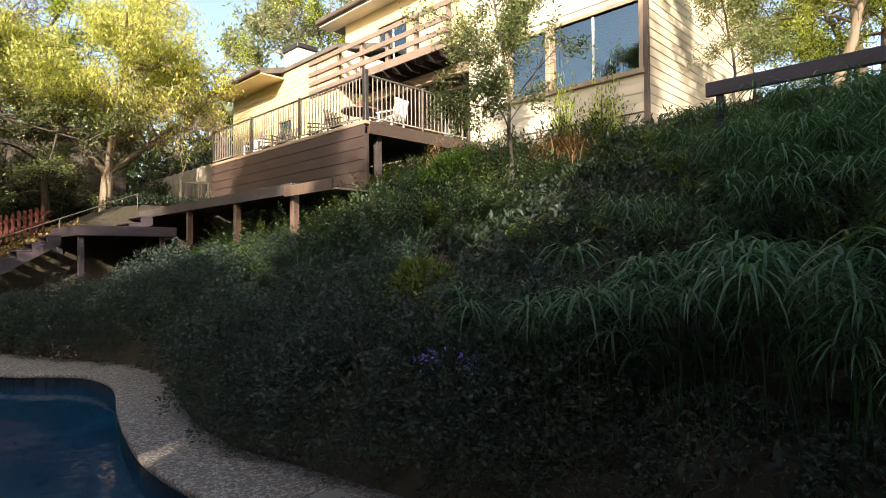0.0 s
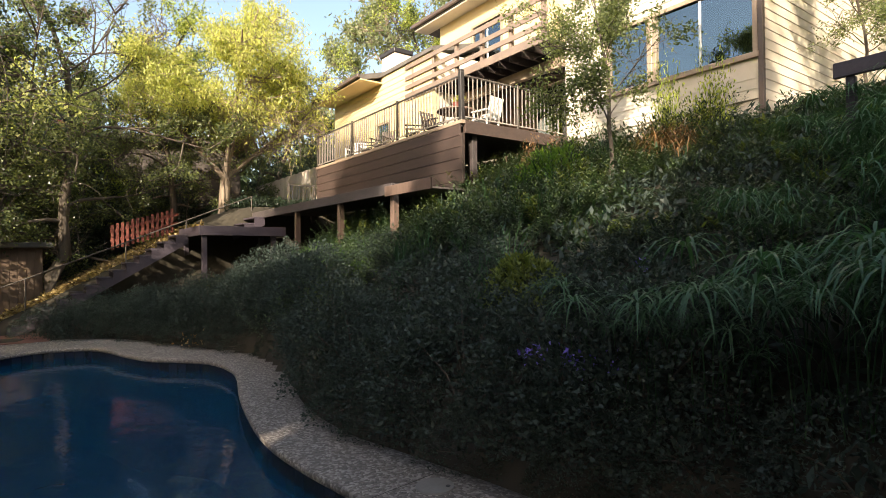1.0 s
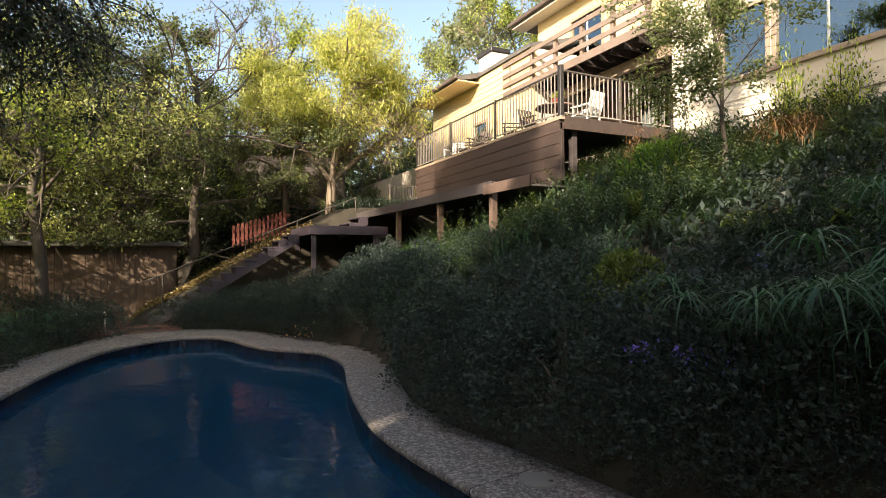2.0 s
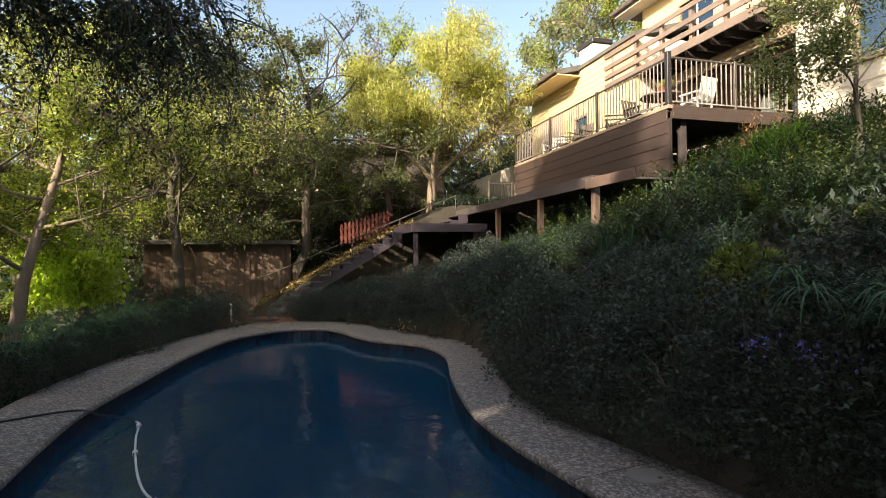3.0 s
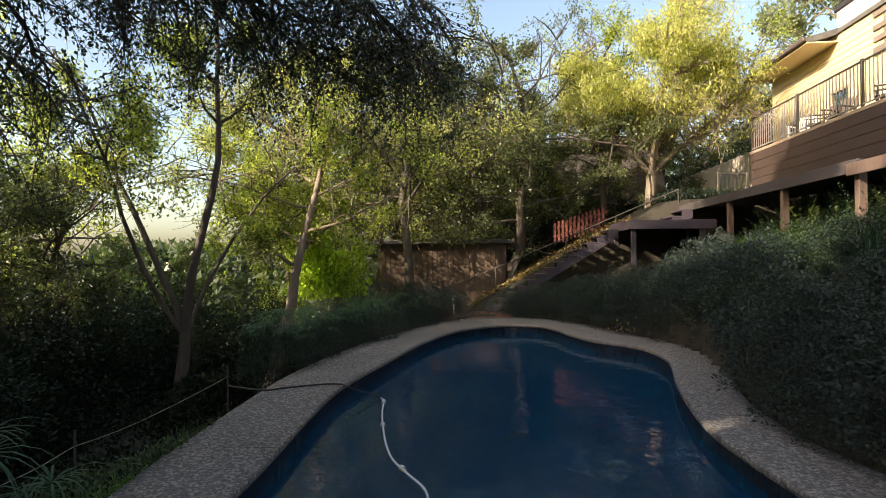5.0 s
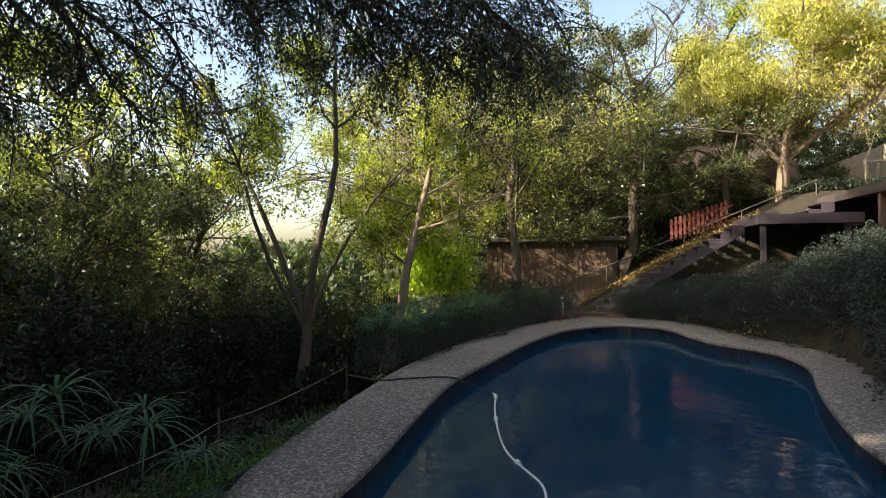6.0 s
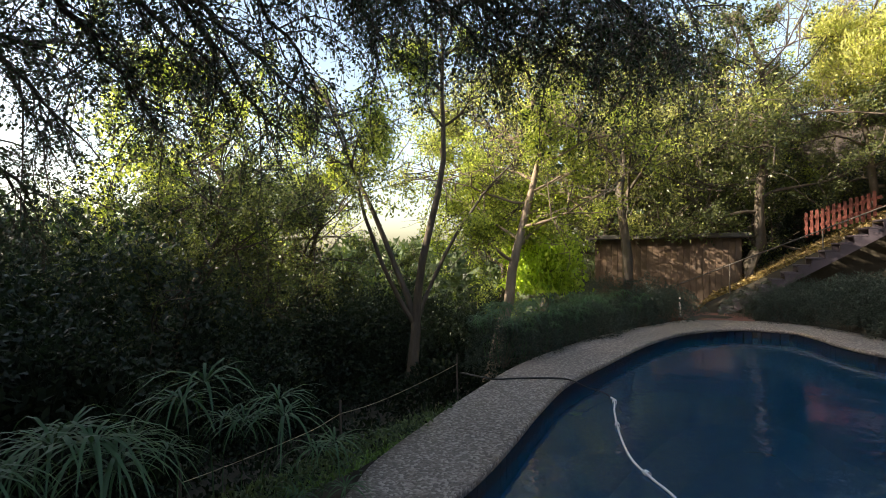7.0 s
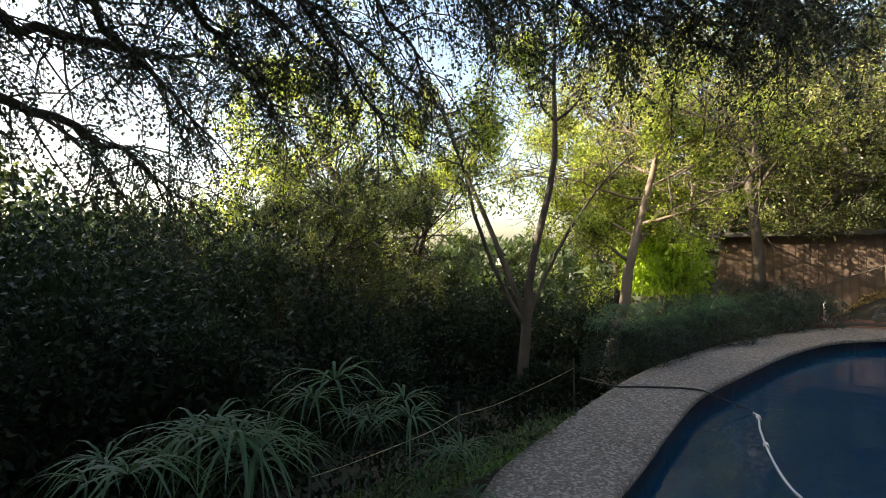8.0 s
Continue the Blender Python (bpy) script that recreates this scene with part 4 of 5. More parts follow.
# far woods beyond the gully and behind the neighbours
rng = np.random.default_rng(90)
P, D = [], []
for _ in range(130):
    az, dist = radians(rng.uniform(15, 150)), rng.uniform(26, 70)
    c = np.array([-math.sin(az) * dist, math.cos(az) * dist])
    top = 1.0 + 0.02 * dist + rng.uniform(0, 1.2) + (6.0 if az < radians(66) else 0) + (2.2 if az > radians(92) else 0)
    r = rng.uniform(2.0, 3.6)
    n = 800
    d = unit(rng.normal(size=(n, 3)))
    k = 1 + 0.25 * np.sin(5 * d[:, 0] + c[0]) * np.sin(4 * d[:, 1] + c[1])
    p = d * (k * (1 - rng.exponential(0.12, n)))[:, None] * [r, r, (top + 3) / 2] + [c[0], c[1], (top - 3) / 2]
    P.append(p)
    D.append(d + rng.normal(size=(n, 3)) * 0.8)
P, D = np.concatenate(P), np.concatenate(D)
woods = part("far_woods", leaves("far_woods", P, D, 0.62, 0.4, L_FAR, rng, sides=3))
tagged(woods, "distant mixed green woods beyond the garden", "woods", kind="stuff")

# undergrowth in the gully, its shade put into the leaf colour
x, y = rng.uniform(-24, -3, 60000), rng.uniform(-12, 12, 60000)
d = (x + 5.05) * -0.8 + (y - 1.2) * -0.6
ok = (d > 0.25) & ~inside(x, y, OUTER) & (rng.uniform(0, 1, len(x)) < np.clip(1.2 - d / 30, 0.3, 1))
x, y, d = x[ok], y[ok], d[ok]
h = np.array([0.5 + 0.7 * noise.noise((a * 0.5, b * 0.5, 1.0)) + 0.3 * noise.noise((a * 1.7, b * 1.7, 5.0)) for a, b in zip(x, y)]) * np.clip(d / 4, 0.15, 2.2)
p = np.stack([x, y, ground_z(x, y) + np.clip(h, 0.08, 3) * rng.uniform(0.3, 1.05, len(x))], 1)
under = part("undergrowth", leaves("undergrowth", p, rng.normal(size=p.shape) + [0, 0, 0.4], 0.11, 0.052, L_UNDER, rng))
tagged(under, "tangled undergrowth down the gully, deep shade put in its leaf colour", "undergrowth", kind="stuff")


def shrub_mesh(name, seed, n, radii, leaf, width, mat, up=0.3, uneven=0.22, sides=4):
    """A dense uneven mound of leaves on short stems."""
    rng = np.random.default_rng(seed)
    d = unit(rng.normal(size=(n, 3)))
    d[:, 2] = np.abs(d[:, 2]) * 1.05 - 0.05
    k = np.array([noise.noise(Vector(a) * 2.3 + Vector((seed, 0, 0))) + 0.5 * noise.noise(Vector(a) * 6) for a in d])
    r = (1 + uneven * k) * (1 - rng.exponential(0.09 + 0.2 * max(0, uneven - 0.22), n))
    p = d * r[:, None] * np.array(radii)
    foliage = leaves(name, p, d * 0.6 + rng.normal(size=p.shape) * 0.7 + [0, 0, up], leaf, width, mat, rng, sides=sides)
    stems = []
    for _ in range(9):
        e = unit(rng.normal(size=3)) * np.array(radii) * 0.8
        e[2] = abs(e[2])
        stems.append((np.array([[0, 0, -0.1], e * 0.4 + [0, 0, 0.1], e]), np.array([0.02, 0.014, 0.006])))
    v, q = tubes(stems, 4)
    return mesh_np(name + "_stems", v, q, M_BARK, True), foliage


def plant_shrub(meshes, label, x, y, s=(1, 1, 1), turn=0.0, z=None, name="shrub", group=""):
    at = pose(x, y, float(ground_z(x, y)) - 0.05 if z is None else z, 0, 0, turn) @ Matrix.Diagonal((*s, 1))
    t = thing(name, label, "shrub", at, group)
    part("branchwork", meshes[0], None, t)
    part("foliage", meshes[1], None, t)
    return t


S_HEDGE = [shrub_mesh("hedge", 50 + k, 6000, (0.95, 0.95, 1.35), 0.054, 0.03, L_HEDGE) for k in range(3)]
S_LOW = [shrub_mesh("low_shrub", 55 + k, 3000, (0.95, 0.95, 1.1), 0.062, 0.03, L_HEDGE) for k in range(2)]
rng = np.random.default_rng(7)
edge = resample(np.array([p for p in OUTER]), 120)
bank = [p for p in edge if to_house(*p)[1] > -7.2 and p[0] > -10.3 and p[1] > 4.0 and p[0] < -0.1]
last = None
for p in bank:
    if last is None or np.linalg.norm(p - last) > 0.95:
        last = p
        lx, ly = to_house(*p)
        q = from_house(lx, ly + 0.62)
        s = rng.uniform(0.8, 1.05)
        plant_shrub(S_HEDGE[rng.integers(3)], "dense dark green hedge shrub beside the pool deck", q[0], q[1], (s, s, s * rng.uniform(0.75, 0.95)), rng.uniform(0, 360), group="hedge by the pool")
        q = from_house(lx + 0.4, ly + 0.36)
        plant_shrub(S_LOW[rng.integers(2)], "low dark hedge growth over the deck's edge", q[0], q[1], (0.55, 0.42, 0.42), rng.uniform(0, 360), z=-0.02, group="hedge by the pool")


def scatter_house(n, x0, x1, y0, y1, rng):
    lx, ly = rng.uniform(x0, x1, n), rng.uniform(y0, y1, n)
    x, y = from_house(lx, ly)
    return x, y, ground_z(x, y)


# groundcover over the bank: a low dark mat, and leafy upright stems in clumps of three kinds
rng = np.random.default_rng(8)
x, y, z = scatter_house(24000, -5.5, 10.5, -4.2, 3.1, rng)
p = np.stack([x, y, z + rng.uniform(0.02, 0.28, len(x))], 1)
mat_cover = part("groundcover", leaves("groundcover", p, rng.normal(size=p.shape) * 0.7 + [0, 0, 0.4], 0.16, 0.05, L_HEDGE, rng))
tagged(mat_cover, "low dark green groundcover over the hillside", "groundcover", kind="stuff")


def leafy_stems(name, label, mat, clumps, spread, tall, leaf, width, seed, per=9, along=17):
    """Clumps of upright stems with lance leaves in a spiral, drooping at their tips."""
    rng = np.random.default_rng(seed)
    cx, cy, cz = scatter_house(clumps, -5.4, 10.4, -4.3, 3.1, rng)
    hx, hy = to_house(cx, cy)
    ok = ((cx - 0.83) ** 2 + (cy - 10.25) ** 2 > 0.1) & ((hy > -2.3) | (hx < 2.0)) & ~((hx > -4.4) & (hx < -0.3) & (hy < -1.9))
    cx, cy = cx[ok], cy[ok]
    high = tall * rng.uniform(0.5, 1.2, len(cx)) * np.where(hx[ok] > 4.5, 0.5, 1.0)
    who = np.repeat(np.arange(len(cx)), per)
    foot = np.stack([cx[who], cy[who]], 1) + rng.normal(size=(len(who), 2)) * spread
    foot = np.c_[foot, ground_z(foot[:, 0], foot[:, 1])]
    lean = (foot - np.c_[cx[who], cy[who], foot[:, 2]]) * 1.2 + rng.normal(size=(len(who), 3)) * [0.12, 0.12, 0]
    top = foot + lean * [1, 1, 0] + np.array([0, 0, 1.0]) * (high[who] * rng.uniform(0.7, 1.1, len(who)))[:, None]
    st = np.repeat(np.arange(len(who)), along)
    f = np.tile(np.linspace(0.3, 1.0, along), len(who)) ** 0.8
    a = np.tile(np.arange(along) * 2.4, len(who)) + rng.uniform(0, 6.28, len(who))[st]
    p = foot[st] + (top[st] - foot[st]) * f[:, None]
    d = np.stack([np.cos(a), np.sin(a), 0.15 + 1.1 * (f - 0.4)], 1) + rng.normal(size=p.shape) * 0.2
    v, q = blades(p, d, leaf * rng.uniform(0.7, 1.2, len(p)) * (1.15 - 0.4 * f), width, 1.1, rng, 2)
    tagged(part(name, mesh_np(name, v, q, mat)), label, "groundcover", kind="stuff")


leafy_stems("leafy_stems", "clumps of upright dark green leafy stems over the hillside", L_COVER, 420, 0.14, 0.62, 0.15, 0.03, 91)
leafy_stems("leafy_stems", "clumps of fine grey-green stems over the hillside", L_SHRUBBY, 230, 0.16, 0.75, 0.12, 0.02, 92, 9, 20)
leafy_stems("leafy_stems", "scattered yellow-green leafy stems over the hillside", L_SPRAY, 90, 0.13, 0.6, 0.16, 0.034, 93)


def stalk_mesh(seed):
    """Umbrella sedge: one thin stem with a whorl of long drooping blades."""
    rng = np.random.default_rng(seed)
    lean = rng.uniform(0.05, 0.4)
    tip = np.array([lean, 0, 1.0])
    v0, q0 = tubes([(np.array([[0, 0, 0], [lean * 0.35, 0, 0.55], tip]), np.array([0.006, 0.005, 0.004]))], 4)
    m = int(rng.integers(18, 25))
    b = np.arange(m) * 6.283 / m + rng.normal(size=m) * 0.12
    d = np.stack([np.cos(b), np.sin(b), rng.uniform(0.1, 0.9, m)], 1)
    v, q = blades(np.repeat(tip[None], m, 0), d, rng.uniform(0.32, 0.54, m), 0.019, rng.uniform(1.7, 2.6), rng, 5)
    v = v.reshape(m, -1, 3)
    v[:, :2] = tip
    v0[-4:] = tip
    me = mesh_np("stalk", np.concatenate([v0, v.reshape(-1, 3)]), np.concatenate([q0, q + len(v0)]), L_SEDGE)
    bm = bmesh.new()
    bm.from_mesh(me)
    bmesh.ops.remove_doubles(bm, verts=bm.verts[:], dist=1e-5)
    bm.to_mesh(me)
    bm.free()
    return me


STALKS = [stalk_mesh(60 + k) for k in range(7)]


def plant_sedge(label, x, y, s, seed, stalks=26, spread=0.45, z=None):
    rng = np.random.default_rng(seed)
    t = thing("umbrella_sedge", label, "plant", pose(x, y, float(ground_z(x, y)) - 0.03 if z is None else z), "umbrella sedges")
    for _ in range(stalks):
        a, r = rng.uniform(0, 360), spread * math.sqrt(rng.uniform(0, 1))
        k = s * rng.uniform(0.65, 1.1)
        ob = part("stalk", STALKS[rng.integers(7)], None, t)
        ob.matrix_local = pose(math.cos(radians(a)) * r, math.sin(radians(a)) * r, 0, 0, 0, a + rng.uniform(-40, 40)) @ Matrix.Diagonal((k, k, k, 1))


SEDGE_LABEL = "clump of green umbrella sedge with drooping blades"
for k, (x, y, s) in enumerate(((1.15, 4.6, 0.98), (1.8, 4.0, 0.95), (0.55, 5.0, 0.85), (2.4, 4.8, 0.95), (1.5, 4.3, 0.9), (2.0, 3.4, 0.9), (0.2, 5.5, 0.8), (2.5, 6.1, 0.9), (3.3, 6.4, 0.95), (3.2, 5.3, 0.9), (4.2, 6.3, 0.8), (4.1, 7.4, 0.75), (3.3, 7.7, 0.9), (1.6, 5.6, 0.75), (2.6, 7.2, 0.8),
                                   (4.9, 7.0, 0.7), (-4.45, -0.2, 1.1), (-4.95, 0.15, 1.2), (-4.15, -0.75, 1.05), (-4.5, 0.5, 0.8))):
    plant_sedge(SEDGE_LABEL, x, y, s, 300 + k, 26 if k < 16 else 6, 0.45 if k < 16 else 0.3, None if k < 16 else -0.55)

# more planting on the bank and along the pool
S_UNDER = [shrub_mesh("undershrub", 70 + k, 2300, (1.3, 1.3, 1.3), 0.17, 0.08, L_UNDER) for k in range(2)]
S_BRIGHT = shrub_mesh("bright_shrub", 80, 2600, (0.5, 0.5, 0.45), 0.09, 0.03, L_BRIGHT, 0.3, 0.5)
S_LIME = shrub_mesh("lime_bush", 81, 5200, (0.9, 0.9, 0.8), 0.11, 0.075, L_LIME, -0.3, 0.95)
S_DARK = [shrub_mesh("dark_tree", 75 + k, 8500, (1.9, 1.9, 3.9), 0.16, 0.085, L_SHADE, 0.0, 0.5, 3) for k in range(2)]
S_FERN = shrub_mesh("yellow_shrub", 82, 2600, (0.45, 0.45, 0.5), 0.1, 0.03, L_SPRAY)
S_WALL = shrub_mesh("wall_shrub", 83, 1300, (0.6, 0.4, 0.8), 0.085, 0.034, L_GREEN, 0.2, 1.0)
rng = np.random.default_rng(17)
for _ in range(30):
    lx, ly = rng.uniform(-5.6, 6.0), rng.uniform(-4.0, -1.6)
    if lx < -3.2:
        ly = rng.uniform(-6.2, -3.0)
    x, y = from_house(lx, ly)
    if not inside(x, y, OUTER) and not (-4.2 < lx < -0.2 and ly > -3.9):
        s = rng.uniform(0.55, 0.85)
        plant_shrub(S_LOW[rng.integers(2)], "dark leafy shrub on the shaded hillside", x, y, (s, s, s * rng.uniform(0.5, 0.75)), rng.uniform(0, 360), group="hillside shrubs")
for lx in np.arange(-6.4, -3.0, 0.75):
    for row in (0.7, 1.7, 2.6):
        foot = float(np.interp(lx, [-6.2, -4.6, -3.0], [-7.6, -6.4, -4.9]))
        x, y = from_house(lx + rng.normal() * 0.12, foot + row)
        if not inside(x, y, OUTER) and lx > -5.9 + 0.4 * row:
            s = rng.uniform(0.52, 0.64)
            plant_shrub(S_LOW[rng.integers(2)], "dense dark green hedge shrub below the landing", x, y, (s, s, s), rng.uniform(0, 360), group="hedge by the pool")
for x, y in ((0.55, 4.65), (1.2, 4.1), (1.75, 3.5), (0.0, 5.15), (2.2, 2.9)):
    plant_shrub(S_LOW[rng.integers(2)], "low dark shrub under the sedges", x, y, (0.6, 0.6, 0.5), rng.uniform(0, 360), group="hillside shrubs")
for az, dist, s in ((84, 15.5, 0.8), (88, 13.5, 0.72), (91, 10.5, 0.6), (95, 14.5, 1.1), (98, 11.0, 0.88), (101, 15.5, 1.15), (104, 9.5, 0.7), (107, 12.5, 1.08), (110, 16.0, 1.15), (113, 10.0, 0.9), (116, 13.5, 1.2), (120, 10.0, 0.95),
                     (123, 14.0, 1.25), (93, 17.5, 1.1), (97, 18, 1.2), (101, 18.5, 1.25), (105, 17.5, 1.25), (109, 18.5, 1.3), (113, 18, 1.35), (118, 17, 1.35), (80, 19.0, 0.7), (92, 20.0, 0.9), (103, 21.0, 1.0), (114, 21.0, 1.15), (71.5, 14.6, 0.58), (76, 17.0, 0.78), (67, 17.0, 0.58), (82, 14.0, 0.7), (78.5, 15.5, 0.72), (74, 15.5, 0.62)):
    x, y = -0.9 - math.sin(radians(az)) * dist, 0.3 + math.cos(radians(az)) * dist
    plant_shrub(S_DARK[rng.integers(2)], "tall green bush in the gully, its colour darkened for shade", x, y, (s, s, s), rng.uniform(0, 360), name="bush", group="gully bushes")
for x, y, s in ((-15.3, 18.0, 0.75), (-13.9, 19.6, 0.7), (-16.4, 17.0, 0.6)):
    plant_shrub(S_DARK[rng.integers(2)], "tall green bush behind the picket fence, its colour darkened for shade", x, y, (s, s, s), rng.uniform(0, 360), name="bush", group="gully bushes")
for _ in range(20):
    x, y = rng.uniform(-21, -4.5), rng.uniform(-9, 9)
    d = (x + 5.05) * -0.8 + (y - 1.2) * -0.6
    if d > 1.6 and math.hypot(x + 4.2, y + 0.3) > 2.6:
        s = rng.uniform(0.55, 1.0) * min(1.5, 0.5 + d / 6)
        plant_shrub(S_UNDER[rng.integers(2)], "gully shrub with deep shade put in its leaf colour", x, y, (s, s, s), rng.uniform(0, 360), group="gully shrubs")
for f in np.linspace(0, 1, 9):
    x, y = -8.9 - 2.9 * f + rng.normal() * 0.1, 4.05 + 5.0 * f
    s = rng.uniform(0.6, 0.75)
    plant_shrub(S_HEDGE[rng.integers(3)], "dark leafy shrub along the pool deck", x, y, (s, s, s * 0.82), rng.uniform(0, 360), z=-0.15, group="shrubs along the deck")
for x, y, s, k in ((-8.8, 4.1, 0.75, 1), (-9.4, 4.8, 0.8, 2), (-9.9, 5.5, 0.8, 3), (-10.3, 6.2, 0.8, 4), (-10.6, 6.9, 0.75, 5), (-11.1, 7.8, 0.75, 6)):
    plant_sedge(SEDGE_LABEL, x, y, s, 340 + k, 18, z=-0.1)
for x, y, s in ((-10.9, 12.1, 0.6), (-11.5, 12.6, 0.55), (-11.1, 13.1, 0.7), (-10.4, 12.6, 0.62), (-9.9, 12.3, 0.6), (-9.4, 12.9, 0.75), (-8.9, 12.2, 0.66), (-8.4, 12.7, 0.78), (-7.9, 12.0, 0.7), (-8.2, 11.9, 0.6)):
    plant_shrub(S_LOW[rng.integers(2)], "dense dark green hedge shrub below the stairs", x, y, (s, s, s), rng.uniform(0, 360), group="hedge by the pool")
for x, y, s in ((-5.35, 10.25, 0.42), (-5.8, 10.52, 0.42), (-4.95, 10.05, 0.42), (-6.4, 10.78, 0.38), (-5.3, 10.75, 0.8), (-5.9, 11.1, 0.75), (-5.0, 10.5, 0.7), (-6.5, 11.3, 0.7), (-5.6, 11.5, 0.9)):
    plant_shrub(S_LOW[rng.integers(2)], "dense dark green hedge shrub beside the pool deck", x, y, (s, s, s), rng.uniform(0, 360), group="hedge by the pool")
for lx, ly, s in ((-5.95, -7.4, 0.62), (-5.95, -6.8, 0.72), (-6.0, -6.1, 0.76), (-5.8, -5.5, 0.75), (-5.2, -6.6, 0.7), (-5.1, -6.0, 0.7)):
    x, y = from_house(lx, ly)
    plant_shrub(S_LOW[rng.integers(2)], "dense dark green hedge shrub below the stairs", x, y, (s, s, s), rng.uniform(0, 360), group="hedge by the pool")
for lx, s in ((-13.6, 0.9), (-15.6, 1.1), (-18.0, 1.25), (-20.6, 1.3)):
    x, y = from_house(lx, 3.4)
    plant_shrub(S_DARK[rng.integers(2)], "tall green bush behind the pale fence, its colour darkened for shade", x, y, (s, s, s), rng.uniform(0, 360), name="bush", group="gully bushes")
plant_shrub(S_BRIGHT, "bright green sunlit shrub below the deck", -0.05, 12.1, (1.25, 1.25, 1.7))
plant_shrub(S_FERN, "yellow-green shrub on the shaded hillside", -0.55, 7.15)
plant_shrub(S_FERN, "yellow-green shrub catching the sun", -3.8, 9.6, (0.8, 0.8, 0.9))
plant_shrub(S_BRIGHT, "bright green shrub catching the sun", -3.4, 9.9, (0.7, 0.7, 0.8))
plant_shrub(S_LIME, "lime-green bush among the trees, sunlight put in its colour", -13.5, 7.3, (0.95, 0.95, 1.5), z=0.75)
for lx, s in ((3.2, 0.9), (4.1, 0.8)):
    x, y = from_house(lx, 2.7)
    plant_shrub(S_WALL, "loose green shrub against the cream wall", x, y, (s, s * 0.6, s * 2.1), 30 * lx)


def fern_mesh(seed, n, length, mat):
    """Arching dead fronds from one root."""
    rng = np.random.default_rng(seed)
    b = rng.uniform(0, 6.283, n)
    d = np.stack([np.cos(b), np.sin(b), rng.uniform(0.4, 1.6, n)], 1)
    v, q = blades(np.zeros((n, 3)) + rng.normal(size=(n, 3)) * [0.22, 0.16, 0.12], d, length * rng.uniform(0.5, 1.1, n), 0.016, 3.2, rng, 5)
    return mesh_np("fronds", v, q, mat)


fern = thing("dead_fern", "withered orange-brown fern on the hillside", "plant", pose(1.7, 10.45, 3.55))
part("frond_tuft", fern_mesh(5, 300, 0.6, L_DEAD), None, fern)

S_WITHER = shrub_mesh("withered_shrub", 87, 900, (0.4, 0.4, 0.75), 0.085, 0.022, L_DEAD, 0.5, 0.7)
for lx, ly, s in ((0.7, 1.5, 0.95), (0.8, 2.1, 0.8)):
    x, y = from_house(lx, ly)
    plant_shrub(S_WITHER, "withered brown shrub beside the raised deck", x, y, (s, s, s * 1.15), 70 * lx, group="hillside shrubs")

# tufts of longer grass and strappy plants over the upper bank
rng = np.random.default_rng(29)
cx, cy, cz = scatter_house(150, -4.8, 8.0, -3.6, 2.6, rng)
hx, hy = to_house(cx, cy)
ok = ((cx - 0.83) ** 2 + (cy - 10.25) ** 2 > 0.1) & ~((hx > -4.4) & (hx < -0.3) & (hy < -1.9))
cx, cy = cx[ok], cy[ok]
size = rng.uniform(0.55, 1.15, len(cx)) * np.where(hx[ok] > 4.5, 0.5, 1.0)
who = np.repeat(np.arange(len(cx)), 42)
at_x, at_y = cx[who] + rng.normal(size=len(who)) * 0.07, cy[who] + rng.normal(size=len(who)) * 0.07
p = np.stack([at_x, at_y, ground_z(at_x, at_y)], 1)
v, q = blades(p, rng.normal(size=p.shape) * [0.5, 0.5, 0.1] + [0, 0, 1.1], size[who] * rng.uniform(0.55, 1.0, len(who)), 0.017, 1.7, rng, 4)
tagged(part("grass_tufts", mesh_np("grass_tufts", v, q, L_SEDGE)), "tufts of long strappy grass over the hillside", "grass", kind="stuff")
S_SPRAY = shrub_mesh("spray_shrub", 86, 1100, (0.5, 0.5, 0.7), 0.1, 0.034, L_COVER, 0.3, 0.8)
for _ in range(12):
    lx, ly = rng.uniform(-2.5, 6.0), rng.uniform(-2.6, 1.6)
    x, y = from_house(lx, ly)
    s = rng.uniform(0.6, 1.0)
    if math.hypot(x - 0.83, y - 10.25) > 0.6:
        plant_shrub(S_SPRAY, "loose olive-green spray among the groundcover", x, y, (s, s, s), rng.uniform(0, 360), group="hillside shrubs")

# grass on the lit part of the bank and beside the pool deck
rng = np.random.default_rng(19)
x, y, z = scatter_house(14000, -4.6, 0.6, -3.9, -1.7, rng)
x2, y2 = rng.uniform(-9.5, -4.6, 12000), rng.uniform(-0.5, 4.2, 12000)
d2 = (x2 + 5.05) * -0.8 + (y2 - 1.2) * -0.6
ok = (d2 > 0.0) & (d2 < 1.3) & ~inside(x2, y2, OUTER)
x, y = np.r_[x, x2[ok]], np.r_[y, y2[ok]]
p = np.stack([x, y, ground_z(x, y)], 1)
tall = np.r_[np.full(len(z), 0.42), np.full(int(ok.sum()), 0.2)]
v, q = blades(p, rng.normal(size=p.shape) * [0.5, 0.5, 0.1] + [0, 0, 1.0], tall * rng.uniform(0.5, 1.1, len(p)), 0.012, 1.4, rng, 3)
tagged(part("grass", mesh_np("grass", v, q, L_GRASS)), "long green grass on the bank and by the deck", "grass", kind="stuff")

x, y = rng.uniform(-10.0, -4.2, 26000), rng.uniform(-1.5, 4.6, 26000)
d = (x + 5.05) * -0.8 + (y - 1.2) * -0.6
ok = (d > -0.3) & (d < 1.1) & ~inside(x, y, OUTER)
x, y = x[ok], y[ok]
h = np.array([0.2 + 0.16 * noise.noise((a * 1.3, c * 1.3, 2.0)) for a, c in zip(x, y)])
p = np.stack([x, y, ground_z(x, y) + np.clip(h, 0.04, 0.5) * rng.uniform(0.3, 1.0, len(x))], 1)
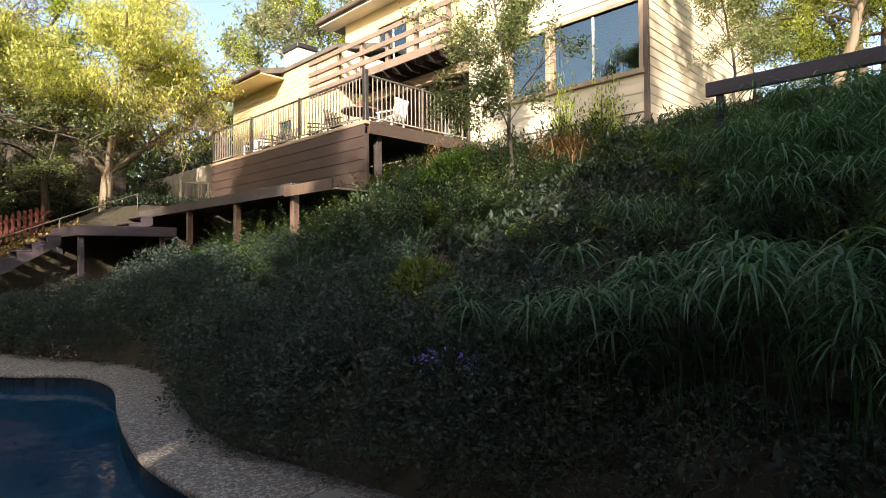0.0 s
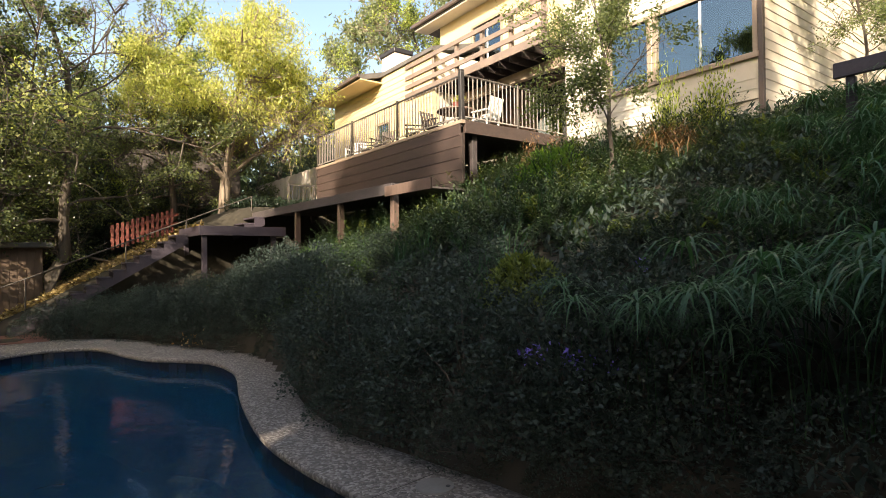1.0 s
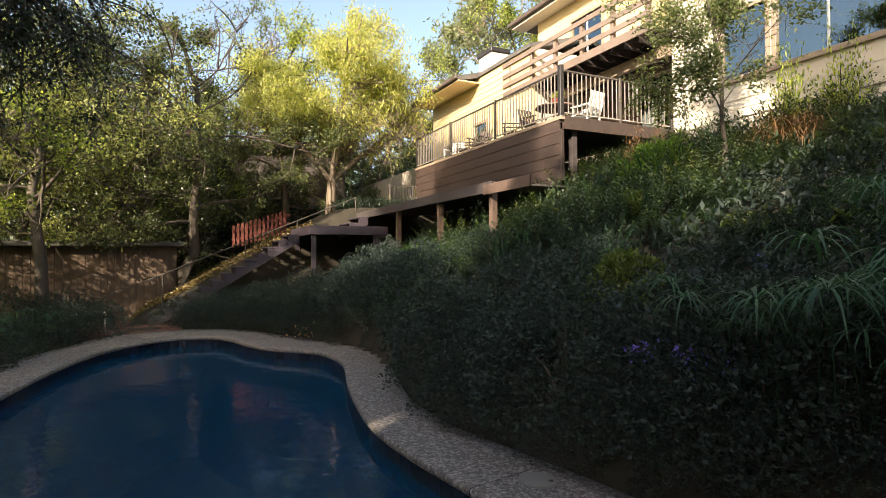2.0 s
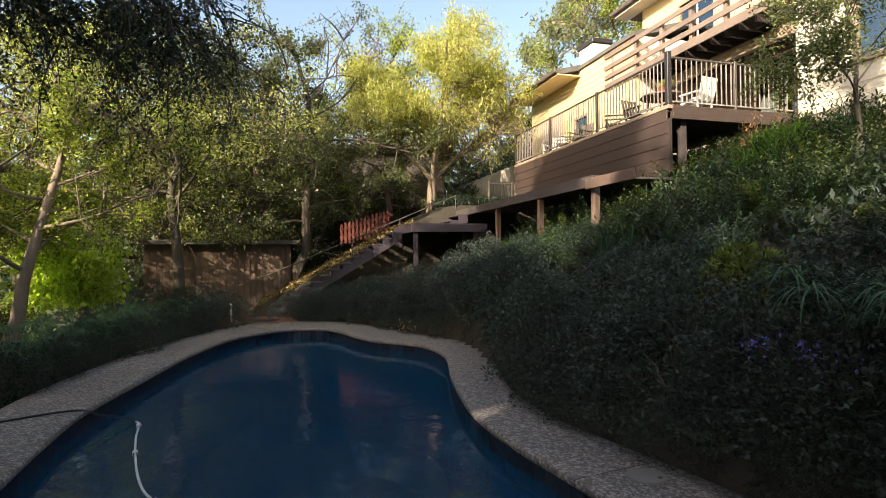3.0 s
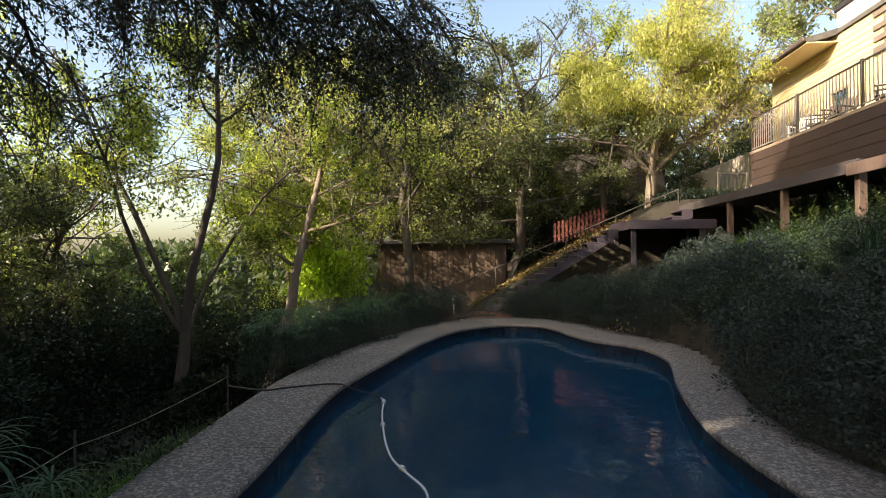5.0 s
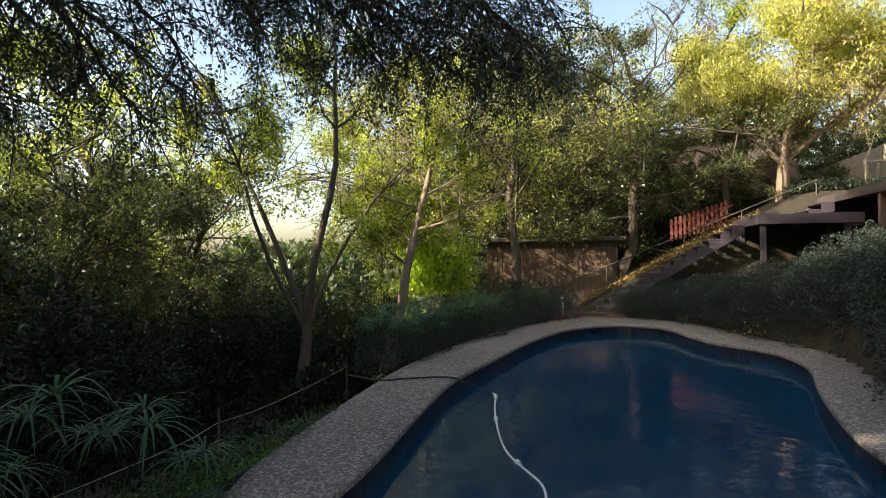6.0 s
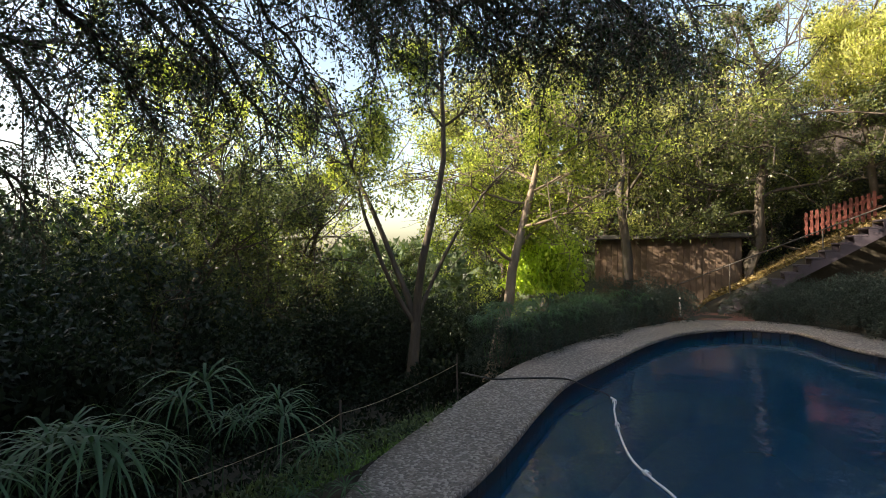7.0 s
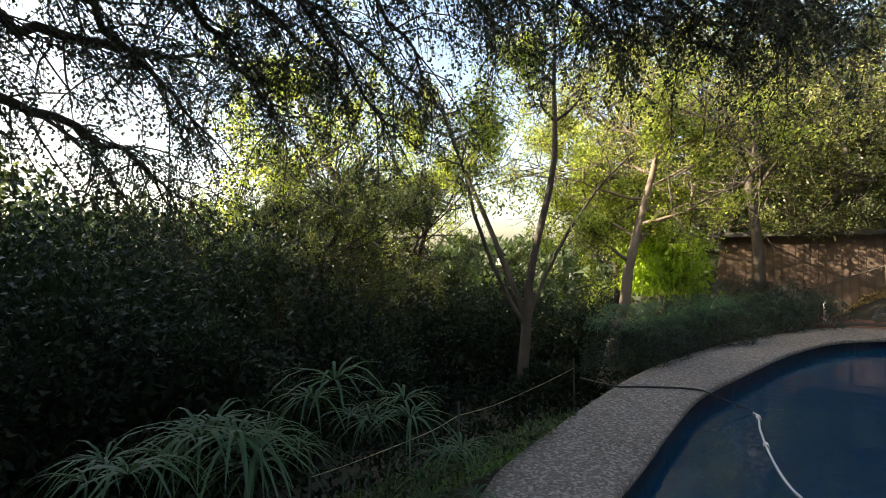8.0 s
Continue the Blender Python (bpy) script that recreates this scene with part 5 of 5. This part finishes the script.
edging = part("low_plants", leaves("low_plants", p, rng.normal(size=p.shape) * 0.7 + [0, 0, 0.5], 0.07, 0.022, L_COVER, rng))
tagged(edging, "low green leafy plants between deck and gully", "groundcover", kind="stuff")


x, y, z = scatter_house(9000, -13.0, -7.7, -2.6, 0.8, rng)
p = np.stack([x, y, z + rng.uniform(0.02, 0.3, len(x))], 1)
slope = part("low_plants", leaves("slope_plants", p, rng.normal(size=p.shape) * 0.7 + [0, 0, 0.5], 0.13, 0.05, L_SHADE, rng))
tagged(slope, "low plants on the slope behind the landing, colour darkened for shade", "groundcover", kind="stuff")


def flower(x, y, z, mat, label, n=22, size=0.035, spread=0.12):
    rng = np.random.default_rng(int(abs(x * 911 + y * 37)))
    t = thing("flower", label, "flower", pose(x, y, z))
    p = rng.normal(size=(n, 3)) * spread
    t["kind"] = "stuff"
    part("petal_cluster", leaves("petals", p, rng.normal(size=(n, 3)) + [0, 0, 0.5], size, size * 0.7, mat, rng), None, t)


for x, y, z in ((-0.53, 4.93, 1.05),(-0.43, 4.88, 1.09),(0.03, 4.81, 1.0),(-0.16, 4.9, 0.98),(0.52, 6.32, 1.62),(-0.26, 4.8, 1.04)
):
    flower(x, y, z, L_PURPLE, "small purple flowers in the shrubs", 14, 0.036, 0.04)
flower(-7.0, 10.75, 0.12, L_FLOWER, "pale orange blossom at the deck's edge", 40, 0.06, 0.12)

# dry leaves on the slope beside the stairs
lx, ly = rng.uniform(-11.5, -7.7, 10000), rng.uniform(-9.0, -3.5, 10000)
x, y = from_house(lx, ly)
p = np.stack([x, y, ground_z(x, y) + 0.02 + rng.uniform(0, 0.08, len(x))], 1)
litter = part("leaf_litter", leaves("leaf_litter", p, rng.normal(size=p.shape) * [1, 1, 0.35], 0.11, 0.06, L_DRY, rng))
tagged(litter, "dry brown and yellow leaves strewn on the slope", "leaf litter", kind="stuff")
for x, y, s in ((-13.4, 10.2, 0.95), (-14.4, 9.7, 0.95), (-12.5, 10.6, 0.75), (-15.2, 9.4, 0.95), (-13.9, 11.2, 0.8), (-11.7, 9.6, 0.7), (-12.3, 9.4, 0.8)):
    plant_shrub(S_LOW[rng.integers(2)], "dark shrub in front of the shed", x, y, (s, s, s), rng.uniform(0, 360), z=-0.1, group="shrubs along the deck")

for lx, ly, s in ((0.9, 0.3, 0.5), (1.5, 1.3, 0.55), (2.2, 2.1, 0.5), (0.6, 1.6, 0.45), (1.2, -0.6, 0.5)):
    x, y = from_house(lx, ly)
    plant_shrub(S_LOW[rng.integers(2)], "dark leafy shrub below the raised deck", x, y, (s, s, s * 0.8), rng.uniform(0, 360), group="hillside shrubs")

# ---- things round the pool ----
lid = thing("skimmer_lid", "round pale plastic skimmer lid in the pool deck", "lid", pose(-1.22, 5.1, 0))
bm = bmesh.new()
bmesh.ops.create_cone(bm, cap_ends=True, segments=32, radius1=0.15, radius2=0.145, depth=0.02)
bmesh.ops.translate(bm, verts=bm.verts, vec=(0, 0, 0.004))
part("disc", bm, M_LID, lid)
bm = bmesh.new()
bmesh.ops.create_cone(bm, cap_ends=True, segments=24, radius1=0.018, radius2=0.018, depth=0.008)
bmesh.ops.translate(bm, verts=bm.verts, vec=(0.1, 0, 0.013))
part("finger_hole", bm, M_BLACK, lid)
cable = part("cable", tube_mesh("cable", np.c_[spline([(-7.75, 2.95), (-7.25, 3.2), (-7.18, 3.46), (-7.05, 3.89), (-6.9, 4.08), (-6.7, 4.1)], 6, False), np.full(31, 0.016)], 0.011, M_BLACK))
tagged(cable, "thin black cable lying across the pool deck", "cable")
hose = thing("pool_hose", "white floating pool cleaner hose with joints", "hose")
run = spline([(-6.7, 4.1), (-6.63, 4.54), (-6.06, 4.19), (-5.66, 3.94), (-5.14, 3.64), (-4.72, 3.44), (-4.37, 3.35), (-3.98, 3.26), (-3.51, 2.99), (-2.89, 2.99), (-2.27, 3.3)], 6, False)
part("tube", tube_mesh("tube", np.c_[run[6:], np.full(len(run) - 6, -0.19)], 0.0105, M_WHITE), None, hose)
part("lead", tube_mesh("lead", np.c_[run[:7], np.linspace(0.012, -0.19, 7)], 0.009, M_BLACK), None, hose, "thin dark lead")
for k in (8, 18, 34, 46):
    part("joint", tube_mesh("joint", np.c_[run[k:k + 2], np.full(2, -0.185)], 0.026, M_WHITE), None, hose)
rope = thing("guard_rope", "slack pale rope on thin stakes beside the deck", "rope")
line = spline([(-5.3, -0.2), (-6.3, 0.75), (-6.75, 1.2), (-7.5, 1.95), (-8.9, 3.3)], 8, False)
sagz = 0.02 - 0.05 * np.abs(np.sin(np.linspace(0, 2 * np.pi, len(line))))
part("line", tube_mesh("line", np.c_[line, sagz - 0.12], 0.0036, M_ROPE, 5), None, rope)
for k in (0, 16, 32):
    part("stake", box(line[k][0] - 0.012, line[k][1] - 0.012, -1.0, line[k][0] + 0.012, line[k][1] + 0.012, 0.05), M_FENCE, rope)
pad = part("pavement", box(-1.0, -1.3, -0.2, 1.2, 1.3, 0.012, 0.01), M_PAVE)
pad.matrix_world = pose(-12.4, 11.3, 0, 0, 0, 45)
tagged(pad, "red-brown paved pad at the foot of the stairs", "pavement", kind="structure")
stake = part("stake", box(-0.02, -0.02, -0.1, 0.02, 0.02, 0.5), M_PALE)
stake.location = (-12.0, 10.3, 0)
tagged(stake, "short pale stake at the end of the deck", "stake")

# stair handrail
hand = thing("stair_handrail", "thin pale metal handrail beside the stairs", "handrail", HOUSE)
ends = np.array([[-7.65, -9.2, 0.62], [-7.65, -2.13, 3.6]])
part("rail", tube_mesh("rail", ends, 0.018, M_RAILPOST, 8), None, hand)
for y in (-9.1, -7.68, -5.51, -4.0, -2.15):
    z = 0.62 + (y + 9.2) * 0.4215
    part("post", tube_mesh("post", [[-7.65, y, z - 0.85], [-7.65, y, z]], 0.018, M_RAILPOST, 6), None, hand)
walkrail = thing("walkway_railing", "slim dark railing along the back of the walkway", "railing", HOUSE)
railing(walkrail, (-8.0, 0.0), (-8.0, -0.85), 3.08, 4.1, [0.0, 0.85], 0.12, M_RAILDARK)

# timber rail on the upper bank
beam = thing("bank_rail", "dark timber rail on posts along the upper bank", "rail", HOUSE)
part("beam", box(7.05, -0.24, 3.66, 13.0, -0.18, 3.83), M_STAIR, beam)
for x in (7.2, 9.8, 12.4):
    part("post", box(x - 0.045, -0.2, 2.2, x + 0.045, -0.12, 3.66), M_STAIR, beam)


def board_fence(name, label, p0, p1, z0, z1, mat, board=0.14, gap=0.01, upright=True, climb=0.0):
    p0, p1 = Vector((*p0, 0)), Vector((*p1, 0))
    n = int((p1 - p0).length / board)
    rot = math.degrees(math.atan2(p1.y - p0.y, p1.x - p0.x))
    f = thing(name, label, "fence", pose(p0.x, p0.y, 0, 0, 0, rot))
    L = (p1 - p0).length
    if upright:
        me = part("board", box(0, -0.012, z0, board - gap, 0.012, z1, 0.004), mat, f).data
        for k in range(1, n):
            ob = part("board", me, None, f)
            ob.location = (k * board, 0.004 * (k % 2), 0.02 * math.sin(k * 1.7) + climb * k * board)
    else:
        m = int((z1 - z0) / board)
        for k in range(m):
            part("board", box(0, -0.012 - 0.003 * (k % 2), z0 + k * board, L, 0.012, z0 + (k + 1) * board - gap, 0.004), mat, f)
    for z in (z0 + 0.2, z1 - 0.25):
        part("rail", box(0, 0.02, 0, L * math.hypot(1, climb), 0.06, 0.09), mat, f).matrix_local = pose(0, 0, z, 0, -math.degrees(math.atan(climb)), 0)
    return f


board_fence("fence", "dark brown horizontal board fence above the bank", (7.3, 14.9), (14.0, 8.3), 4.0, 5.75, M_FENCE, 0.2, 0.015, False)
a, b = from_house(-9.0, 0.9), from_house(-17.0, 0.9)
board_fence("fence", "pale sunlit board fence behind the walkway", b, a, 3.3, 5.05, M_PALE, 0.18)
red = board_fence("red_fence", "red-stained picket fence by the stairs", (-12.6, 15.25), (-11.15, 16.28), 2.0, 2.72, M_RED, 0.13, 0.05, climb=0.32)

# shed and neighbours
shed = thing("shed", "brown timber shed with flat dark roof among the trees", "shed", pose(-16.6, 10.9, 0, 0, 0, 49.5))
me = part("board", box(0, -0.02, -0.4, 0.17, 0.0, 2.05, 0.005), M_SHED, shed).data
for k in range(1, 24):
    part("board", me, None, shed).location = (0.18 * k, 0.003 * (k % 2), 0)
part("wall", box(0, 0.0, -0.4, 4.32, 2.6, 2.04, 0.01), M_SHED, shed)
part("roof", box(-0.25, -0.3, 2.06, 4.55, 2.9, 2.2, 0.02), M_SHINGLE, shed)
near = thing("neighbour_house", "grey-brown neighbouring house in the shade of trees", "house", pose(-16.6, 19.6, 0, 0, 0, 33))
part("wall", box(0, 0, 2.0, 4.9, 5.0, 6.3, 0.02), M_FENCE, near)
part("roof", box(-0.4, -0.5, 6.3, 5.2, 5.4, 6.5, 0.03), M_SHINGLE, near)
cot = thing("neighbour_house", "cream neighbouring house with red roof behind the trees", "house", pose(-21.8, 17.2, 0, 0, 0, 45))
part("wall", box(0, 0, 2.0, 5.0, 4.0, 6.8, 0.02), M_SIDING, cot)
bm = bmesh.new()
a = [bm.verts.new(c) for c in ((-0.4, -0.4, 6.8), (-0.4, 2.0, 8.0), (-0.4, 4.4, 6.8))]
b = [bm.verts.new(c) for c in ((5.4, -0.4, 6.8), (5.4, 2.0, 8.0), (5.4, 4.4, 6.8))]
for f in ((a[0], a[2], a[1]), tuple(b), (a[0], a[1], b[1], b[0]), (a[1], a[2], b[2], b[1]), (a[2], a[0], b[0], b[2])):
    bm.faces.new(f)
bmesh.ops.recalc_face_normals(bm, faces=bm.faces[:])
part("roof", bm, M_RED, cot, "red tiled roof")

# ---- on the raised deck ----


def garden_chair(lx, ly, turn, mat=M_WHITE, look_of="white slatted garden chair on the raised deck"):
    """A slatted garden chair with arms."""
    c = thing("garden_chair", look_of, "chair", HOUSE @ pose(lx, ly, 4.62, 0, 0, turn), "chairs on the deck")
    for k in range(5):
        part("seat_slat", box(-0.25, -0.24 + 0.1 * k, 0.42, 0.25, -0.155 + 0.1 * k, 0.44, 0.004), mat, c)
        ob = part("back_slat", box(-0.25 + 0.105 * k, 0.0, 0.0, -0.17 + 0.105 * k, 0.018, 0.5, 0.004), mat, c)
        ob.matrix_local = pose(0, 0.24, 0.44, -14, 0, 0)
    for x in (-0.24, 0.2):
        for y in (-0.22, 0.2):
            part("leg", box(x, y, 0, x + 0.04, y + 0.04, 0.42, 0.004), mat, c)
        part("armrest", box(x - 0.02, -0.26, 0.62, x + 0.06, 0.26, 0.645, 0.006), mat, c)
        part("arm_support", box(x, -0.22, 0.42, x + 0.04, -0.18, 0.62, 0.004), mat, c)


BROWN_CHAIR = "dark brown slatted garden chair on the raised deck"
for lx, ly, turn in ((-6.9, 1.0, 30), (-0.9, 1.5, -80)):
    garden_chair(lx, ly, turn)
for lx, ly, turn in ((-5.9, 0.9, -15), (-5.0, 0.9, 20), (-2.3, 1.0, 100), (-1.9, 2.0, 10), (-3.2, 0.9, -30)):
    garden_chair(lx, ly, turn, M_TRIM, BROWN_CHAIR)
table = thing("patio_table", "round brown patio table on the raised deck", "table", HOUSE @ pose(-1.55, 1.1, 4.62))
bm = bmesh.new()
bmesh.ops.create_cone(bm, cap_ends=True, segments=32, radius1=0.5, radius2=0.49, depth=0.035)
bmesh.ops.translate(bm, verts=bm.verts, vec=(0, 0, 0.73))
part("tabletop", bm, M_POST, table)
for k in range(4):
    a = radians(45 + 90 * k)
    part("leg", tube_mesh("leg", [[0.4 * math.cos(a), 0.4 * math.sin(a), 0], [0.3 * math.cos(a), 0.3 * math.sin(a), 0.715]], 0.02, M_POST, 6), None, table)
pot = thing("flower_pot", "terracotta pot of yellow flowers on the patio table", "flower pot", HOUSE @ pose(-1.55, 1.1, 5.37))
bm = bmesh.new()
bmesh.ops.create_cone(bm, cap_ends=True, segments=20, radius1=0.09, radius2=0.13, depth=0.2)
bmesh.ops.translate(bm, verts=bm.verts, vec=(0, 0, 0.1))
part("pot", bm, M_RED, pot)
rng = np.random.default_rng(44)
for _ in range(14):
    p = rng.normal(size=(12, 3)) * 0.022
    c = rng.normal(size=3) * [0.09, 0.09, 0.05] + [0, 0, 0.31]
    part("bloom", leaves("bloom", p + c, rng.normal(size=p.shape), 0.07, 0.05, L_YELLOW, rng), None, pot)
